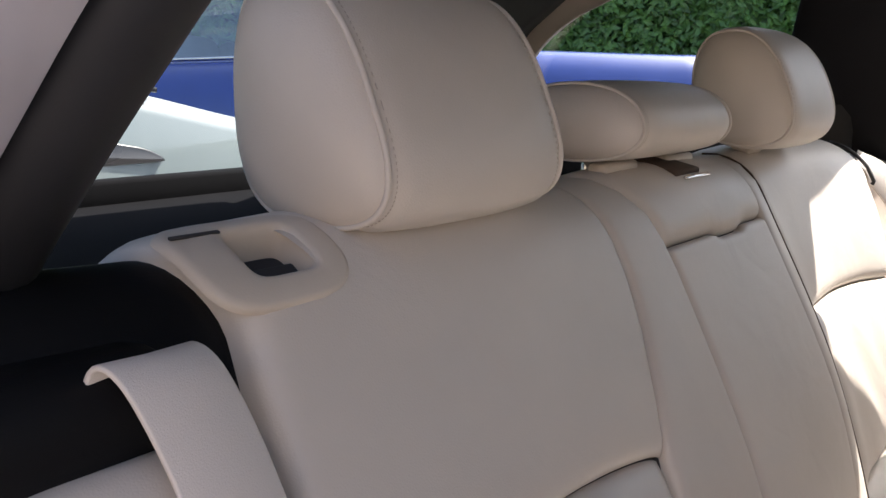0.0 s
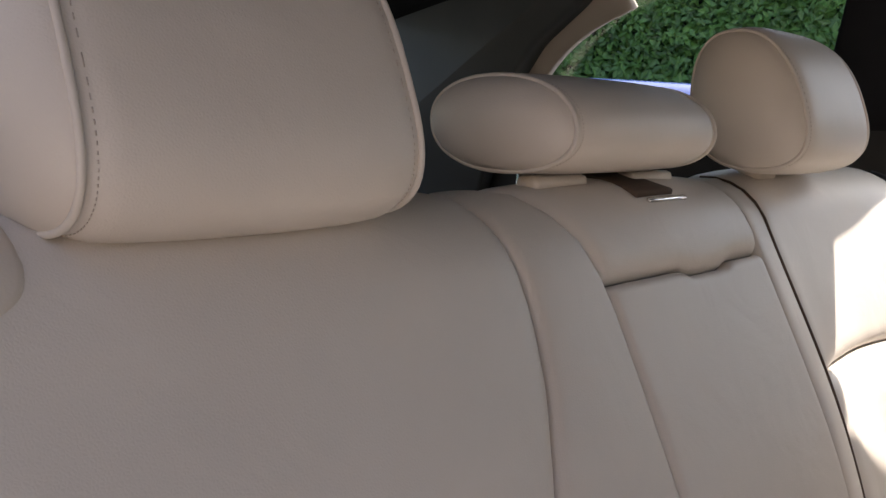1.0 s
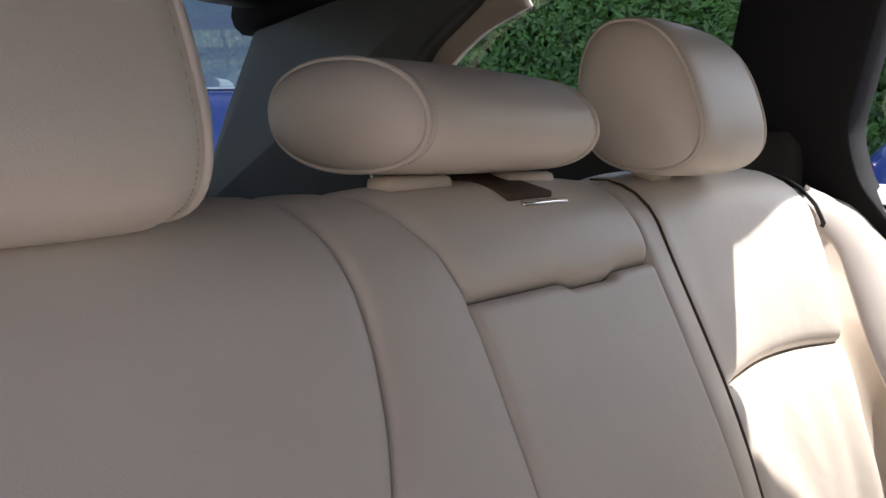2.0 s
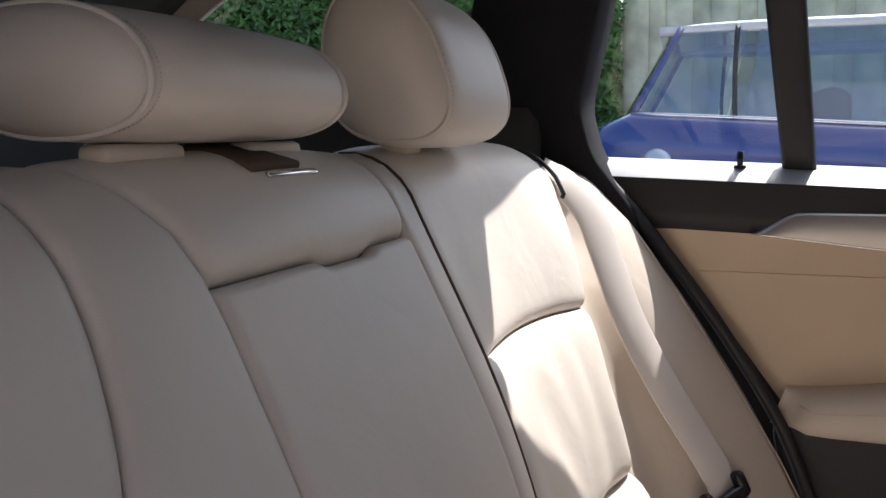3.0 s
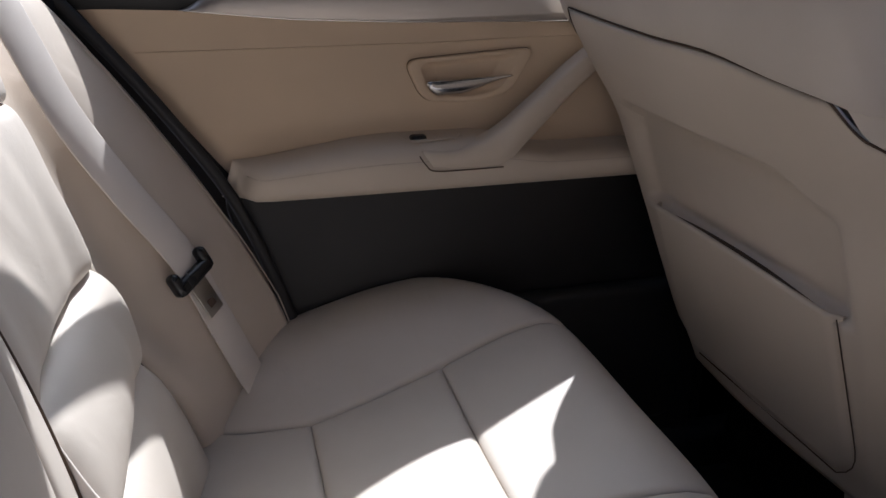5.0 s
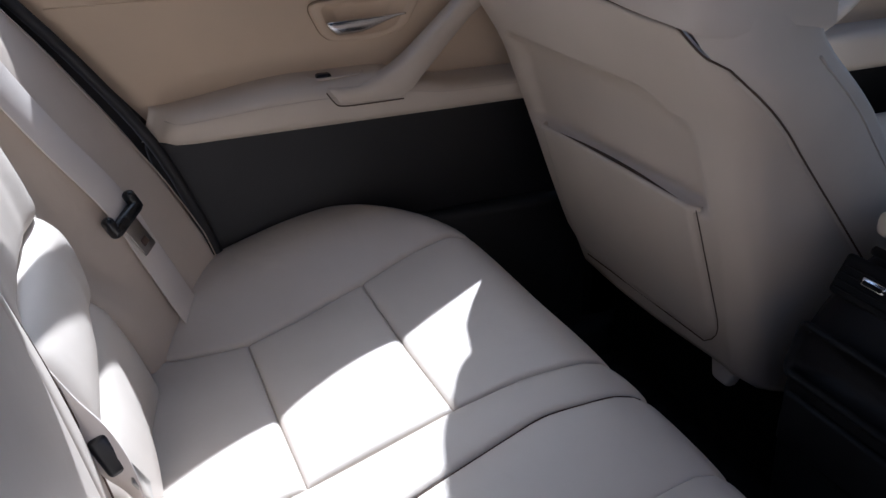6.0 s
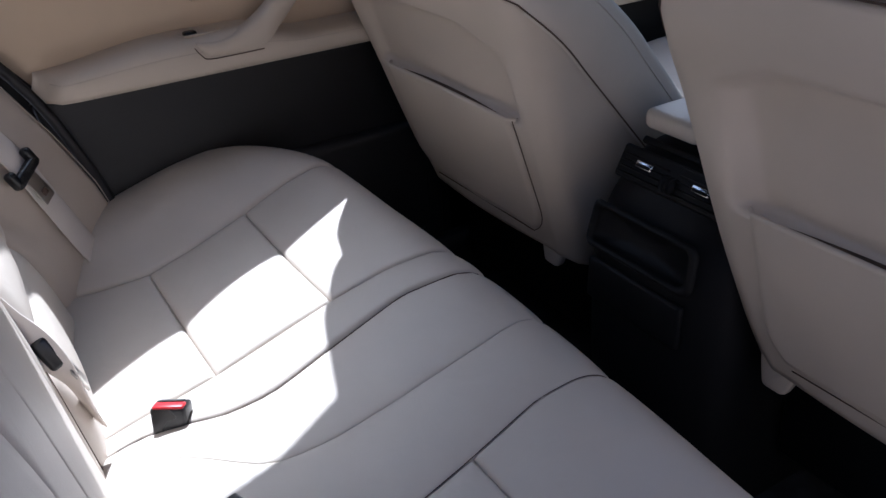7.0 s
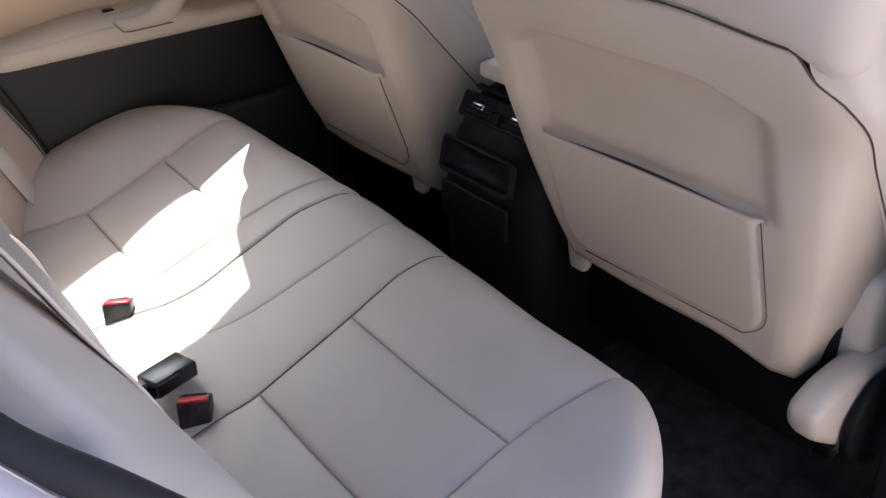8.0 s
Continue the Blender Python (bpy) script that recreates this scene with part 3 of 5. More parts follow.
def far_front_door():
    d = thing("door_2", "closed front door with beige armrest and black lower panel", "car door", (0.7, -1.0, 0.3), kind="structure")
    part("top_roll", slab([(-0.46, 1.06), (-1.6, 1.0), (-1.6, 0.95), (-0.46, 1.0)], 0.09, "x", 0.69, 0.012), GLOSSY, d)
    part("panel", slab([(-0.46, 1.0), (-1.6, 0.95), (-1.6, 0.70), (-0.46, 0.78)], 0.05, "x", 0.70, 0.008), TRIM, d, "beige panel")
    part("armrest", box(0.675, -1.0, 0.775, 0.09, 0.95, 0.075, 0.02, 4), TRIM_PALE, d, "padded beige armrest")
    pts = spline([(0.63, -0.72, 0.80), (0.625, -0.80, 0.815), (0.635, -0.90, 0.86), (0.66, -0.98, 0.91)], 16)
    part("pull_handle", tube(pts, 0.018, 10, squash=0.8), TRIM_PALE, d)
    part("switch", box(0.65, -0.68, 0.818, 0.03, 0.05, 0.008, 0.002), CHROME, d, "silver window switch")
    part("lower_panel", slab([(-0.46, 0.74), (-1.6, 0.74), (-1.6, 0.25), (-0.46, 0.25)], 0.04, "x", 0.70, 0.008), BLACK, d, "black lower door panel")
    bm, _ = grid_mesh(lambda u, v: (0.752 - 0.12 * v, -0.46 - 0.9 * u, 1.05 - 0.03 * u + 0.36 * v), np.linspace(0, 1, 3), np.linspace(0, 1, 3))
    g = part("pane", bm, GLASS, d)
    g.visible_shadow = False
far_front_door()


# ---- rear bench ----
PHI = radians(63.9)
LEAN_Z = (0.40, 0.50, 0.60, 0.70, 0.80, 0.85, 0.90, 0.95, 1.00, 1.06, 1.10)
LEAN_Y = (0.333, 0.348, 0.364, 0.381, 0.400, 0.411, 0.426, 0.447, 0.4706, 0.50, 0.5196)
WING_Z = (0.50, 0.638, 0.734, 0.871, 0.95, 1.02, 1.084, 1.11)
WING_OUT = (0.18, 0.165, 0.140, 0.092, 0.070, 0.050, 0.020, 0.0)
def back_profile(s):
    """The backrest's line: upright below, leaning above, rolled over the top."""
    if s < 0.02:
        z = 1.06 + 0.898 * s
        y = sum(float(np.interp(z + k, LEAN_Z, LEAN_Y)) for k in (-0.03, -0.015, 0.0, 0.015, 0.03)) / 5
        return y, z
    R = 0.065
    a = PHI - (s - 0.02) / R
    if a < -1.35:
        ex = (-1.35 - a) * R
        a = -1.35
    else:
        ex = 0.0
    y = 0.5088 + R * (math.sin(PHI) - math.sin(a)) + ex * math.cos(a)
    z = 1.078 + R * (math.cos(a) - math.cos(PHI)) + ex * math.sin(a)
    return y, z


def back_point(x, s):
    y, z = back_profile(s)
    ax = abs(x)
    wing = 0.0
    if s < 0.1 and ax > 0.38:
        k = min((ax - 0.38) / 0.28, 1.0)
        wing = float(np.interp(z, WING_Z, WING_OUT)) * (k * (0.35 + 0.65 * k) - 0.5 * smooth(0.655, 0.71, ax))
    if x < 0:
        wing = wing * 0.25 - 0.013 * smooth(0.86, 0.99, z) * smooth(0.54, 0.62, ax)
    if x > 0 and s < 0.0:
        wing -= 0.040 * math.exp(-((x - FAR_OUT(s) - 0.058) / 0.045) ** 2) * smooth(0.58, 0.72, z) * (1 - smooth(1.0, 1.10, z))
    drop = 0.10 * smooth(0.50, 0.66, x) * smooth(0.0, 0.12, s)
    crowned = (0.030 * smooth(0.10, 0.24, x) - 0.022 * smooth(0.28, 0.48, x)) * smooth(0.60, 0.90, z)
    return (x, y - wing + crowned, z - 0.3 * drop)
back = numeric(back_point)


def zs(z):
    return (z - 1.06) / 0.898

NEAR_OUT = curve1((zs(0.50), -0.43), (zs(0.75), -0.44), (zs(0.9), -0.487), (zs(1.0), -0.508), (zs(1.05), -0.508), (0.03, -0.504), (0.09, -0.514), (0.17, -0.524))
NEAR_IN = curve1((zs(0.45), -0.23), (zs(0.92), -0.225), (zs(0.945), -0.223), (zs(0.976), -0.209), (zs(1.02), -0.189), (0.0, -0.180), (0.06, -0.185), (0.17, -0.195))
FLAP_L = curve1((zs(0.45), -0.107), (0.0, -0.107), (0.025, -0.113), (0.06, -0.132), (0.17, -0.15))
FLAP_R = curve1((zs(0.45), 0.085), (zs(0.7), 0.098), (zs(0.85), 0.113), (zs(0.95), 0.115), (0.0, 0.114), (0.05, 0.118), (0.17, 0.12))
SPLIT = curve1((zs(0.45), 0.115), (zs(0.6), 0.125), (zs(0.7), 0.145), (zs(0.8), 0.168), (zs(0.87), 0.176), (zs(0.955), 0.186), (0.0, 0.179), (0.06, 0.19), (0.17, 0.20))
FAR_OUT = curve1((zs(0.45), 0.50), (zs(0.58), 0.474), (zs(0.69), 0.449), (zs(0.75), 0.455), (zs(0.80), 0.445), (zs(0.88), 0.444), (zs(0.951), 0.462), (zs(0.99), 0.484), (zs(1.035), 0.510), (0.02, 0.526), (0.05, 0.53), (0.17, 0.55))
TOP, BOT = 0.172, zs(0.47)


def backrest_core(name, xs, parent, depth=0.085):
    """The body behind the pads."""
    def fn(u, w):
        s = BOT + (0.19 - BOT) * w
        p, n = back(xs[0](s) + (xs[1](s) - xs[0](s)) * u, s)
        return p - n * 0.010
    bm, vv = grid_mesh(fn, np.linspace(0, 1, 12), np.linspace(0, 1, 30))
    res = bmesh.ops.extrude_face_region(bm, geom=bm.faces[:])
    for v in [g for g in res["geom"] if isinstance(g, bmesh.types.BMVert)]:
        v.co += Vector((0, 0.055, -0.03))
    return part(name, bm, SEAM, parent)


def on_back(x, s, lift, bm):
    """Lays a small mesh on the backrest: its x across the car, its z outward."""
    p, n = back(x, s)
    ax = Vector((1, 0, 0))
    ay = n.cross(ax).normalized()
    m = Matrix((ax, ay, n)).transposed().to_4x4()
    bm.transform(Matrix.Translation(p + n * lift) @ m)
    return bm


def rear_backrest_near():
    b = thing("rear_bench_back", "beige leather rear seat back with a folded centre armrest", "seat back", (-0.2, 0.3, 0.47), group="rear bench sections")
    backrest_core("core", (lambda s: NEAR_OUT(s) + 0.006, lambda s: SPLIT(s) - 0.004), b)
    arch = lambda u: zs(0.945 + 0.014 * math.sin(math.pi * u) ** 0.7)
    upper = pad("upper_pad", back, NEAR_OUT, NEAR_IN, arch, const(TOP), b, depth=0.008, crown=0.006, n=22, m=24)
    pad("lower_pad", back, NEAR_OUT, NEAR_IN, const(BOT), arch, b, depth=0.012, r=0.03, crown=0.012, n=18, m=18)
    pad("side_strip", back, NEAR_IN, FLAP_L, const(BOT), const(TOP), b, depth=0.006, r=0.012, crown=0.003, n=8, m=34)
    # armrest flap with its finger notch
    def flap_top(u):
        return zs(1.061) - 0.0048 * smooth(0.41, 0.47, u) * (1 - smooth(0.70, 0.76, u))
    pad("armrest_flap", back, FLAP_L, FLAP_R, const(BOT), flap_top, b, depth=0.007, r=0.007, crown=0.002, n=30, m=26)
    pad("centre_pad", back, FLAP_L, FLAP_R, lambda u: flap_top(u) + 0.0006, const(TOP), b, depth=0.010, r=0.012, crown=0.006, n=16, m=16)
    pad("edge_strip", back, FLAP_R, lambda s: SPLIT(s) - 0.003, const(BOT), const(TOP), b, depth=0.006, r=0.010, crown=0.001, n=4, m=34)
    # shallow recess with a bright lip under the middle headrest
    part("button_recess", on_back(-0.008, 0.076, 0.0035, box(0, 0, 0, 0.050, 0.046, 0.006, 0.002)), BROWN, b, "brown recess of the release button")
    part("recess_lip", on_back(0.002, 0.0505, 0.0065, box(0, 0, 0, 0.052, 0.004, 0.003, 0.0012)), CHROME, b, "bright metal lip")
    for x in (-0.085, 0.030):
        p, n = back(x, 0.085)
        part("headrest_sleeve", box(p.x, p.y, p.z + 0.005, 0.058, 0.018, 0.010, 0.004), TRIM_PALE, b, "pale plastic headrest sleeve")
    # moulded belt guide and release on the shoulder
    hole = bmesh.new()
    hole.from_mesh(upper.data)
    root = Vector(b.location)
    cup = back(-0.474, 0.057)[0]
    gone = [f for f in hole.faces if (f.calc_center_median() + root - cup).length < 0.024]
    bmesh.ops.delete(hole, geom=gone, context="FACES")
    hole.to_mesh(upper.data)
    hole.free()
    RIM = [(0.0, 0.0010), (0.03, 0.0034), (0.08, 0.0048), (0.20, 0.0054), (0.50, 0.0056), (0.78, 0.0056), (0.90, 0.0048), (0.96, 0.0030), (1.0, 0.0), (1.03, -0.004), (1.06, -0.010), (1.08, -0.0145)]
    def rim(u, w):
        ang = 2 * math.pi * u
        c, s_ = math.cos(ang), math.sin(ang)
        sq = lambda v, k: math.copysign(abs(v) ** k, v)
        wide = 1.0 + 0.10 * s_
        ox, os = -0.477 + 0.043 * sq(c, 0.5) * wide, 0.058 + 0.031 * sq(s_, 0.5)
        ix, is_ = -0.472 + 0.0180 * sq(c, 0.36), 0.057 + 0.0140 * sq(s_, 0.36)
        k, h = RIM[w]
        p, n = back(ox + (ix - ox) * k, os + (is_ - os) * k)
        return p + n * (h + 0.0015 * smooth(0.1, 0.5, k) * max(s_, 0.0) * (k < 1.01))
    bm, _ = grid_mesh(rim, np.linspace(0, 1, 65)[:-1], range(len(RIM)), close_u=True)
    part("belt_guide", bm, TRIM_PALE, b, "moulded beige release surround with a deep cup")
    part("release_button", on_back(-0.473, 0.050, -0.009, box(0, 0, 0, 0.034, 0.012, 0.005, 0.0015)), SEAM, b, "dark release button")
    part("slot", on_back(-0.503, 0.072, 0.0064, box(0, 0, 0, 0.026, 0.0024, 0.0014, 0.0005)), SEAM, b, "dark slot")
    return b
rear_backrest_near()


def rear_backrest_far():
    b = thing("rear_bench_back", "beige leather rear seat back in patches of sunlight", "seat back", (0.3, 0.3, 0.47), group="rear bench sections")
    inner = lambda s: SPLIT(s) + 0.004
    backrest_core("core", (lambda s: SPLIT(s) + 0.004, FAR_OUT), b)
    arch = lambda u: zs(0.951 + 0.006 * math.sin(math.pi * u))
    fold1 = lambda u: zs(0.775 + 0.012 * u)
    fold2 = lambda u: zs(0.648 + 0.025 * u)
    pad("upper_pad", back, inner, FAR_OUT, arch, const(TOP), b, depth=0.008, crown=0.008, n=20, m=22)
    pad("lumbar_pad", back, inner, FAR_OUT, fold1, arch, b, depth=0.010, r=0.02, crown=0.012, n=30, m=20, ripple=0.0045, grain=(2.4, 0.8))
    pad("lower_pad", back, inner, FAR_OUT, fold2, fold1, b, depth=0.014, r=0.03, crown=0.026, n=26, m=18, ripple=0.003, grain=(2.0, 0.8))
    pad("bottom_roll", back, inner, FAR_OUT, const(BOT), fold2, b, depth=0.014, r=0.03, crown=0.026, n=16, m=14)
    pts = [back(SPLIT(s) + 0.0005, s)[0] + back(SPLIT(s), s)[1] * (-0.0002) for s in np.linspace(BOT + 0.02, 0.10, 50)]
    part("section_gap", tube(pts, 0.0012, 6), BROWN, b, "dark gap between the seat back sections")
    pts = [back(FAR_OUT(s) + 0.008, s)[0] + back(FAR_OUT(s), s)[1] * 0.003 for s in np.linspace(0.5 * zs(1.03) + 0.012, 0.075, 14)]
    part("belt_guide", tube(pts, 0.0026, 8), RUBBER, b, "dark rubber belt guide")
    for x in (0.26, 0.35):
        q, n = back(x, 0.085)
        part("headrest_sleeve", box(q.x, 0.572, q.z + 0.004, 0.040, 0.024, 0.014, 0.005), TRIM_PALE, b, "pale headrest sleeve")
    part("release_recess", on_back(0.425, 0.085, 0.006, box(0, 0, 0, 0.040, 0.022, 0.004, 0.002)), TRIM, b, "beige release surround")
    return b
rear_backrest_far()


def wing_bolster(sign):
    w = thing("side_bolster", "beige leather side bolster beside the rear backrest", "bolster", (sign * 0.56, 0.3, 0.5), group="rear side bolsters")
    inn = (lambda s: FAR_OUT(s) + 0.012) if sign > 0 else (lambda s: NEAR_OUT(s) - 0.012)
    out = lambda s: sign * (0.705 - 0.03 * smooth(0.0, 0.1, s))
    a, b = (inn, out) if sign > 0 else (out, inn)
    top = (lambda u: 0.115 - 0.02 * u) if sign > 0 else (lambda u: zs(1.052) - 0.065 * (1 - smooth(0.15, 0.55, u)))
    def seat_in(x, s):
        q, nn = back(x, s)
        return q - nn * (0.007 if sign > 0 else 0.0), nn
    pad("bolster_pad", seat_in, a, b, const(BOT), top, w, depth=0.012, r=0.028, crown=0.006, n=30, m=60, skirt=0.04, mat=LEATHER_SHADED if sign > 0 else LEATHER)
    if sign > 0:
        pts = [seat_in(0.655 - 0.01 * smooth(0, 1, k), zs(0.60 + 0.40 * k))[0] + seat_in(0.655, zs(0.60 + 0.40 * k))[1] * 0.007 for k in np.linspace(0, 1, 30)]
        part("seam", tube(pts, 0.0009, 6), THREAD, w, "fine stitched seam")
    else:
        pts = []
        for s in np.linspace(BOT + 0.02, zs(1.03), 30):
            q, nn = back(inn(s) + sign * 0.004, s)
            pts.append(q + nn * 0.001)
        part("welt", tube(pts, 0.0022, 6), LEATHER, w, "stitched edge welt")
    return w
wing_bolster(1)
wing_bolster(-1)


CUSH_END = 0.66
def cushion_point(x, v):
    """v runs from the back of the cushion (0) forward, then down over the front edge."""
    ax = abs(x)
    corner = 0.15 * min(max((ax - 0.50) / 0.2, 0.0), 1.0) ** 1.7
    corner *= 1.0 if x > 0 else 1.34
    run = 0.455 - corner - 0.022 * smooth(0.1, -0.5, x)
    R = 0.05
    lift = 0.048 * smooth(0.48, 0.66, ax) * (1 - 0.6 * smooth(0.25, 0.5, v))
    lift += 0.045 * smooth(0.20, 0.0, v) * math.exp(-((x - 0.02) / 0.09) ** 2)
    dish = -0.006 * math.exp(-((ax - 0.34) / 0.12) ** 2)
    if v < run:
        y = 0.36 - v
        z = 0.502 + 0.27 * v + lift + dish
        return (x, y, z)
    a = min((v - run) / R, 1.5)
    y0, z0 = 0.36 - run, 0.502 + 0.27 * run + lift + dish
    t = 0.263
    y = y0 - R * (math.sin(a - t) + math.sin(t))
    z = z0 - R * (math.cos(t) - math.cos(a - t)) * 1.0
    ex = max((v - run) / R - 1.5, 0) * R
    return (x, y, z - ex)
cush = numeric(lambda x, v: cushion_point(x, v))
def cush_up(x, v):
    p, n = cush(x, v)
    return p, (-n if n.z < -0.05 or n.y > 0.3 else n)


def vy(y):
    return 0.36 - y

FAR_SEAM = curve1((0.0, 0.545), (vy(0.33), 0.538), (vy(0.274), 0.511), (vy(0.192), 0.482), (vy(0.115), 0.486), (vy(0.027), 0.500), (vy(-0.05), 0.516), (0.7, 0.522))
FAR_IN = curve1((0.0, 0.185), (vy(0.197), 0.178), (vy(0.03), 0.183), (vy(-0.05), 0.178), (vy(-0.11), 0.158), (0.7, 0.15))
MIDLINE = curve1((0.0, 0.146), (vy(0.30), 0.143), (vy(0.25), 0.118), (vy(0.215), 0.098), (vy(0.15), 0.088), (vy(0.065), 0.100), (vy(-0.038), 0.112), (vy(-0.118), 0.087), (0.7, 0.08))
FAINT = curve1((0.0, 0.08), (vy(0.29), 0.065), (vy(0.204), -0.014), (vy(0.13), -0.034), (vy(0.05), -0.039), (vy(-0.08), -0.042), (0.7, -0.042))
NEAR_LINE = curve1((0.0, -0.165), (vy(0.25), -0.172), (vy(0.21), -0.180), (vy(0.128), -0.173), (vy(0.05), -0.166), (vy(-0.05), -0.153), (vy(-0.11), -0.164), (0.7, -0.165))
NEAR_SEAM = curve1((0.0, -0.50), (vy(0.186), -0.487), (vy(0.052), -0.486), (vy(-0.01), -0.492), (vy(-0.08), -0.510), (0.7, -0.515))
Q1, Q2 = vy(0.195), vy(0.03)


def rear_cushion():
    c = thing("rear_seat_cushion", "beige leather rear bench cushion with stitched squares", "seat cushion", (0, 0.1, 0.25))
    ol = lambda v: -0.682 + 0.03 * smooth(0.40, 0.16, v)
    orr = lambda v: 0.685 - 0.015 * smooth(0.24, 0.0, v)
    E = CUSH_END
    kw = dict(parent=c, depth=0.0055, r=0.0085)
    pad("side_roll", cush_up, FAR_SEAM, orr, const(0.02), const(E), crown=0.010, n=40, m=60, **kw)
    pad("quilt_square", cush_up, FAR_IN, FAR_SEAM, const(0.0), const(Q1), crown=0.007, n=16, m=12, **kw)
    pad("quilt_square", cush_up, FAR_IN, FAR_SEAM, const(Q1), const(Q2), crown=0.009, n=16, m=12, **kw)
    pad("quilt_square", cush_up, FAR_IN, FAR_SEAM, const(Q2), const(E), crown=0.006, n=16, m=22, **kw)
    pad("inner_strip", cush_up, lambda v: MIDLINE(v) + 0.001, FAR_IN, const(0.0), const(E), crown=0.004, n=8, m=30, **kw)
    pad("centre_pad", cush_up, FAINT, lambda v: MIDLINE(v) - 0.001, const(0.0), const(E), parent=c, depth=0.0010, r=0.012, crown=0.003, n=8, m=30)
    pad("centre_pad", cush_up, NEAR_LINE, FAINT, const(0.0), const(E), parent=c, depth=0.0010, r=0.012, crown=0.003, n=8, m=30)
    pad("quilt_square", cush_up, NEAR_SEAM, NEAR_LINE, const(0.0), const(Q1), crown=0.007, n=16, m=12, **kw)
    pad("quilt_square", cush_up, NEAR_SEAM, NEAR_LINE, const(Q1), const(Q2 - 0.01), crown=0.008, n=16, m=12, **kw)
    pad("quilt_square", cush_up, NEAR_SEAM, NEAR_LINE, const(Q2 - 0.01), const(E), crown=0.006, n=16, m=22, **kw)
    pad("side_roll", cush_up, ol, NEAR_SEAM, const(0.02), const(E), crown=0.010, n=40, m=60, **kw)
    for line, v0, thin in ((MIDLINE, 0.03, 0.0007), (NEAR_LINE, 0.0, 0.0006)):
        pts = []
        for v in np.linspace(v0, 0.50, 60):
            q, n = cush_up(line(v), v)
            pts.append(q - n * 0.0012)
        part("stitched_seam", tube(pts, thin, 6), BROWN, c)
    part("base", slab(rounded([(-0.68, -0.10), (0.68, -0.10), (0.68, 0.40), (-0.68, 0.40)], 0.05), 0.22, "z", 0.25, 0.01), BLACK, c, "black seat base")
    return c
rear_cushion()


def headrest(cx, half, yc, zc, ry, rz, top, label, posts, lean=0.02, power=2.5, floor_z=1.11):
    """A rounded cushion wrapped from cap to cap, with piped seams and two posts."""
    h = thing("headrest", label, "headrest", (cx, yc, zc - rz), group="rear headrests")
    def prof(a, k=1.0):
        c, s = math.cos(a), math.sin(a)
        y = math.copysign(abs(c) ** (2 / power), c)
        z = math.copysign(abs(s) ** (2 / power), s)
        narrow = 1 - top * (z + 1) / 2
        return ry * k * y * narrow + lean * k * z, rz * k * z
    angs = [2 * math.pi * i / 56 for i in range(56)]
    us = [-1, -0.985, -0.96, -0.92, -0.85, -0.7, -0.45, -0.2, 0, 0.2, 0.45, 0.7, 0.85, 0.92, 0.96, 0.985, 1]
    def wrap(i, j):
        u = us[j]
        k = 1 + 0.055 * (1 - abs(u) ** 3) - 0.05 * smooth(0.86, 1.0, abs(u))
        y, z = prof(angs[i], k)
        return (cx + u * half, yc + y, zc + z)
    bm, _ = grid_mesh(wrap, range(56), range(len(us)), close_u=True)
    part("cover", bm, LEATHER, h)
    for sgn in (-1, 1):
        def cap(i, j):
            k = [0.965, 0.955, 0.93, 0.88, 0.79, 0.62, 0.42, 0.2, 0.02][j]
            y, z = prof(angs[i], k)
            out = [-0.006, 0.001, 0.004, 0.0075, 0.0115, 0.016, 0.019, 0.0205, 0.021][j]
            return (cx + sgn * (half + out), yc + y, zc + z)
        bm, vv = grid_mesh(cap, range(56), range(9), close_u=True)
        bm.faces.new(vv[-1])
        sp = part("side_panel", bm, LEATHER, h)
        ring = [(cx + sgn * (half + 0.0018), yc + prof(a, 0.958)[0], zc + prof(a, 0.958)[1]) for a in angs]
        bm = bmesh.new()
        pts = ring + ring[:2]
        tube(pts, 0.0017, 8, bm)
        part("piping", bm, LEATHER, sp)
        bm = bmesh.new()
        for k in range(112):
            a = 2 * math.pi * k / 112
            y, z = prof(a, 0.974)
            y2, z2 = prof(a + 0.026, 0.974)
            x = cx + sgn * (half - 0.0034)
            tube([(x, yc + y, zc + z), (x, yc + y2, zc + z2)], 0.00028, 4, bm)
        part("stitching", bm, THREAD, sp)
    for px in posts:
        part("post", tube([(px, yc + 0.01, zc - rz + 0.02), (px, yc + 0.012, floor_z - 0.03)], 0.006, 10), CHROME, h, "chrome post")
    return h

headrest(-0.345, 0.077, 0.560, 1.174, 0.064, 0.0655, 0.40, "large beige leather headrest raised on the shoulder of the backrest", (-0.39, -0.30), lean=0.012, power=2.8)
headrest(-0.039, 0.085, 0.572, 1.1565, 0.062, 0.0310, 0.05, "low wide beige leather middle headrest", (-0.085, 0.030), lean=0.006, power=2.2)
headrest(0.273, 0.074, 0.560, 1.1830, 0.062, 0.0630, 0.30, "beige leather outer headrest by the far window", (0.26, 0.35), lean=0.012)


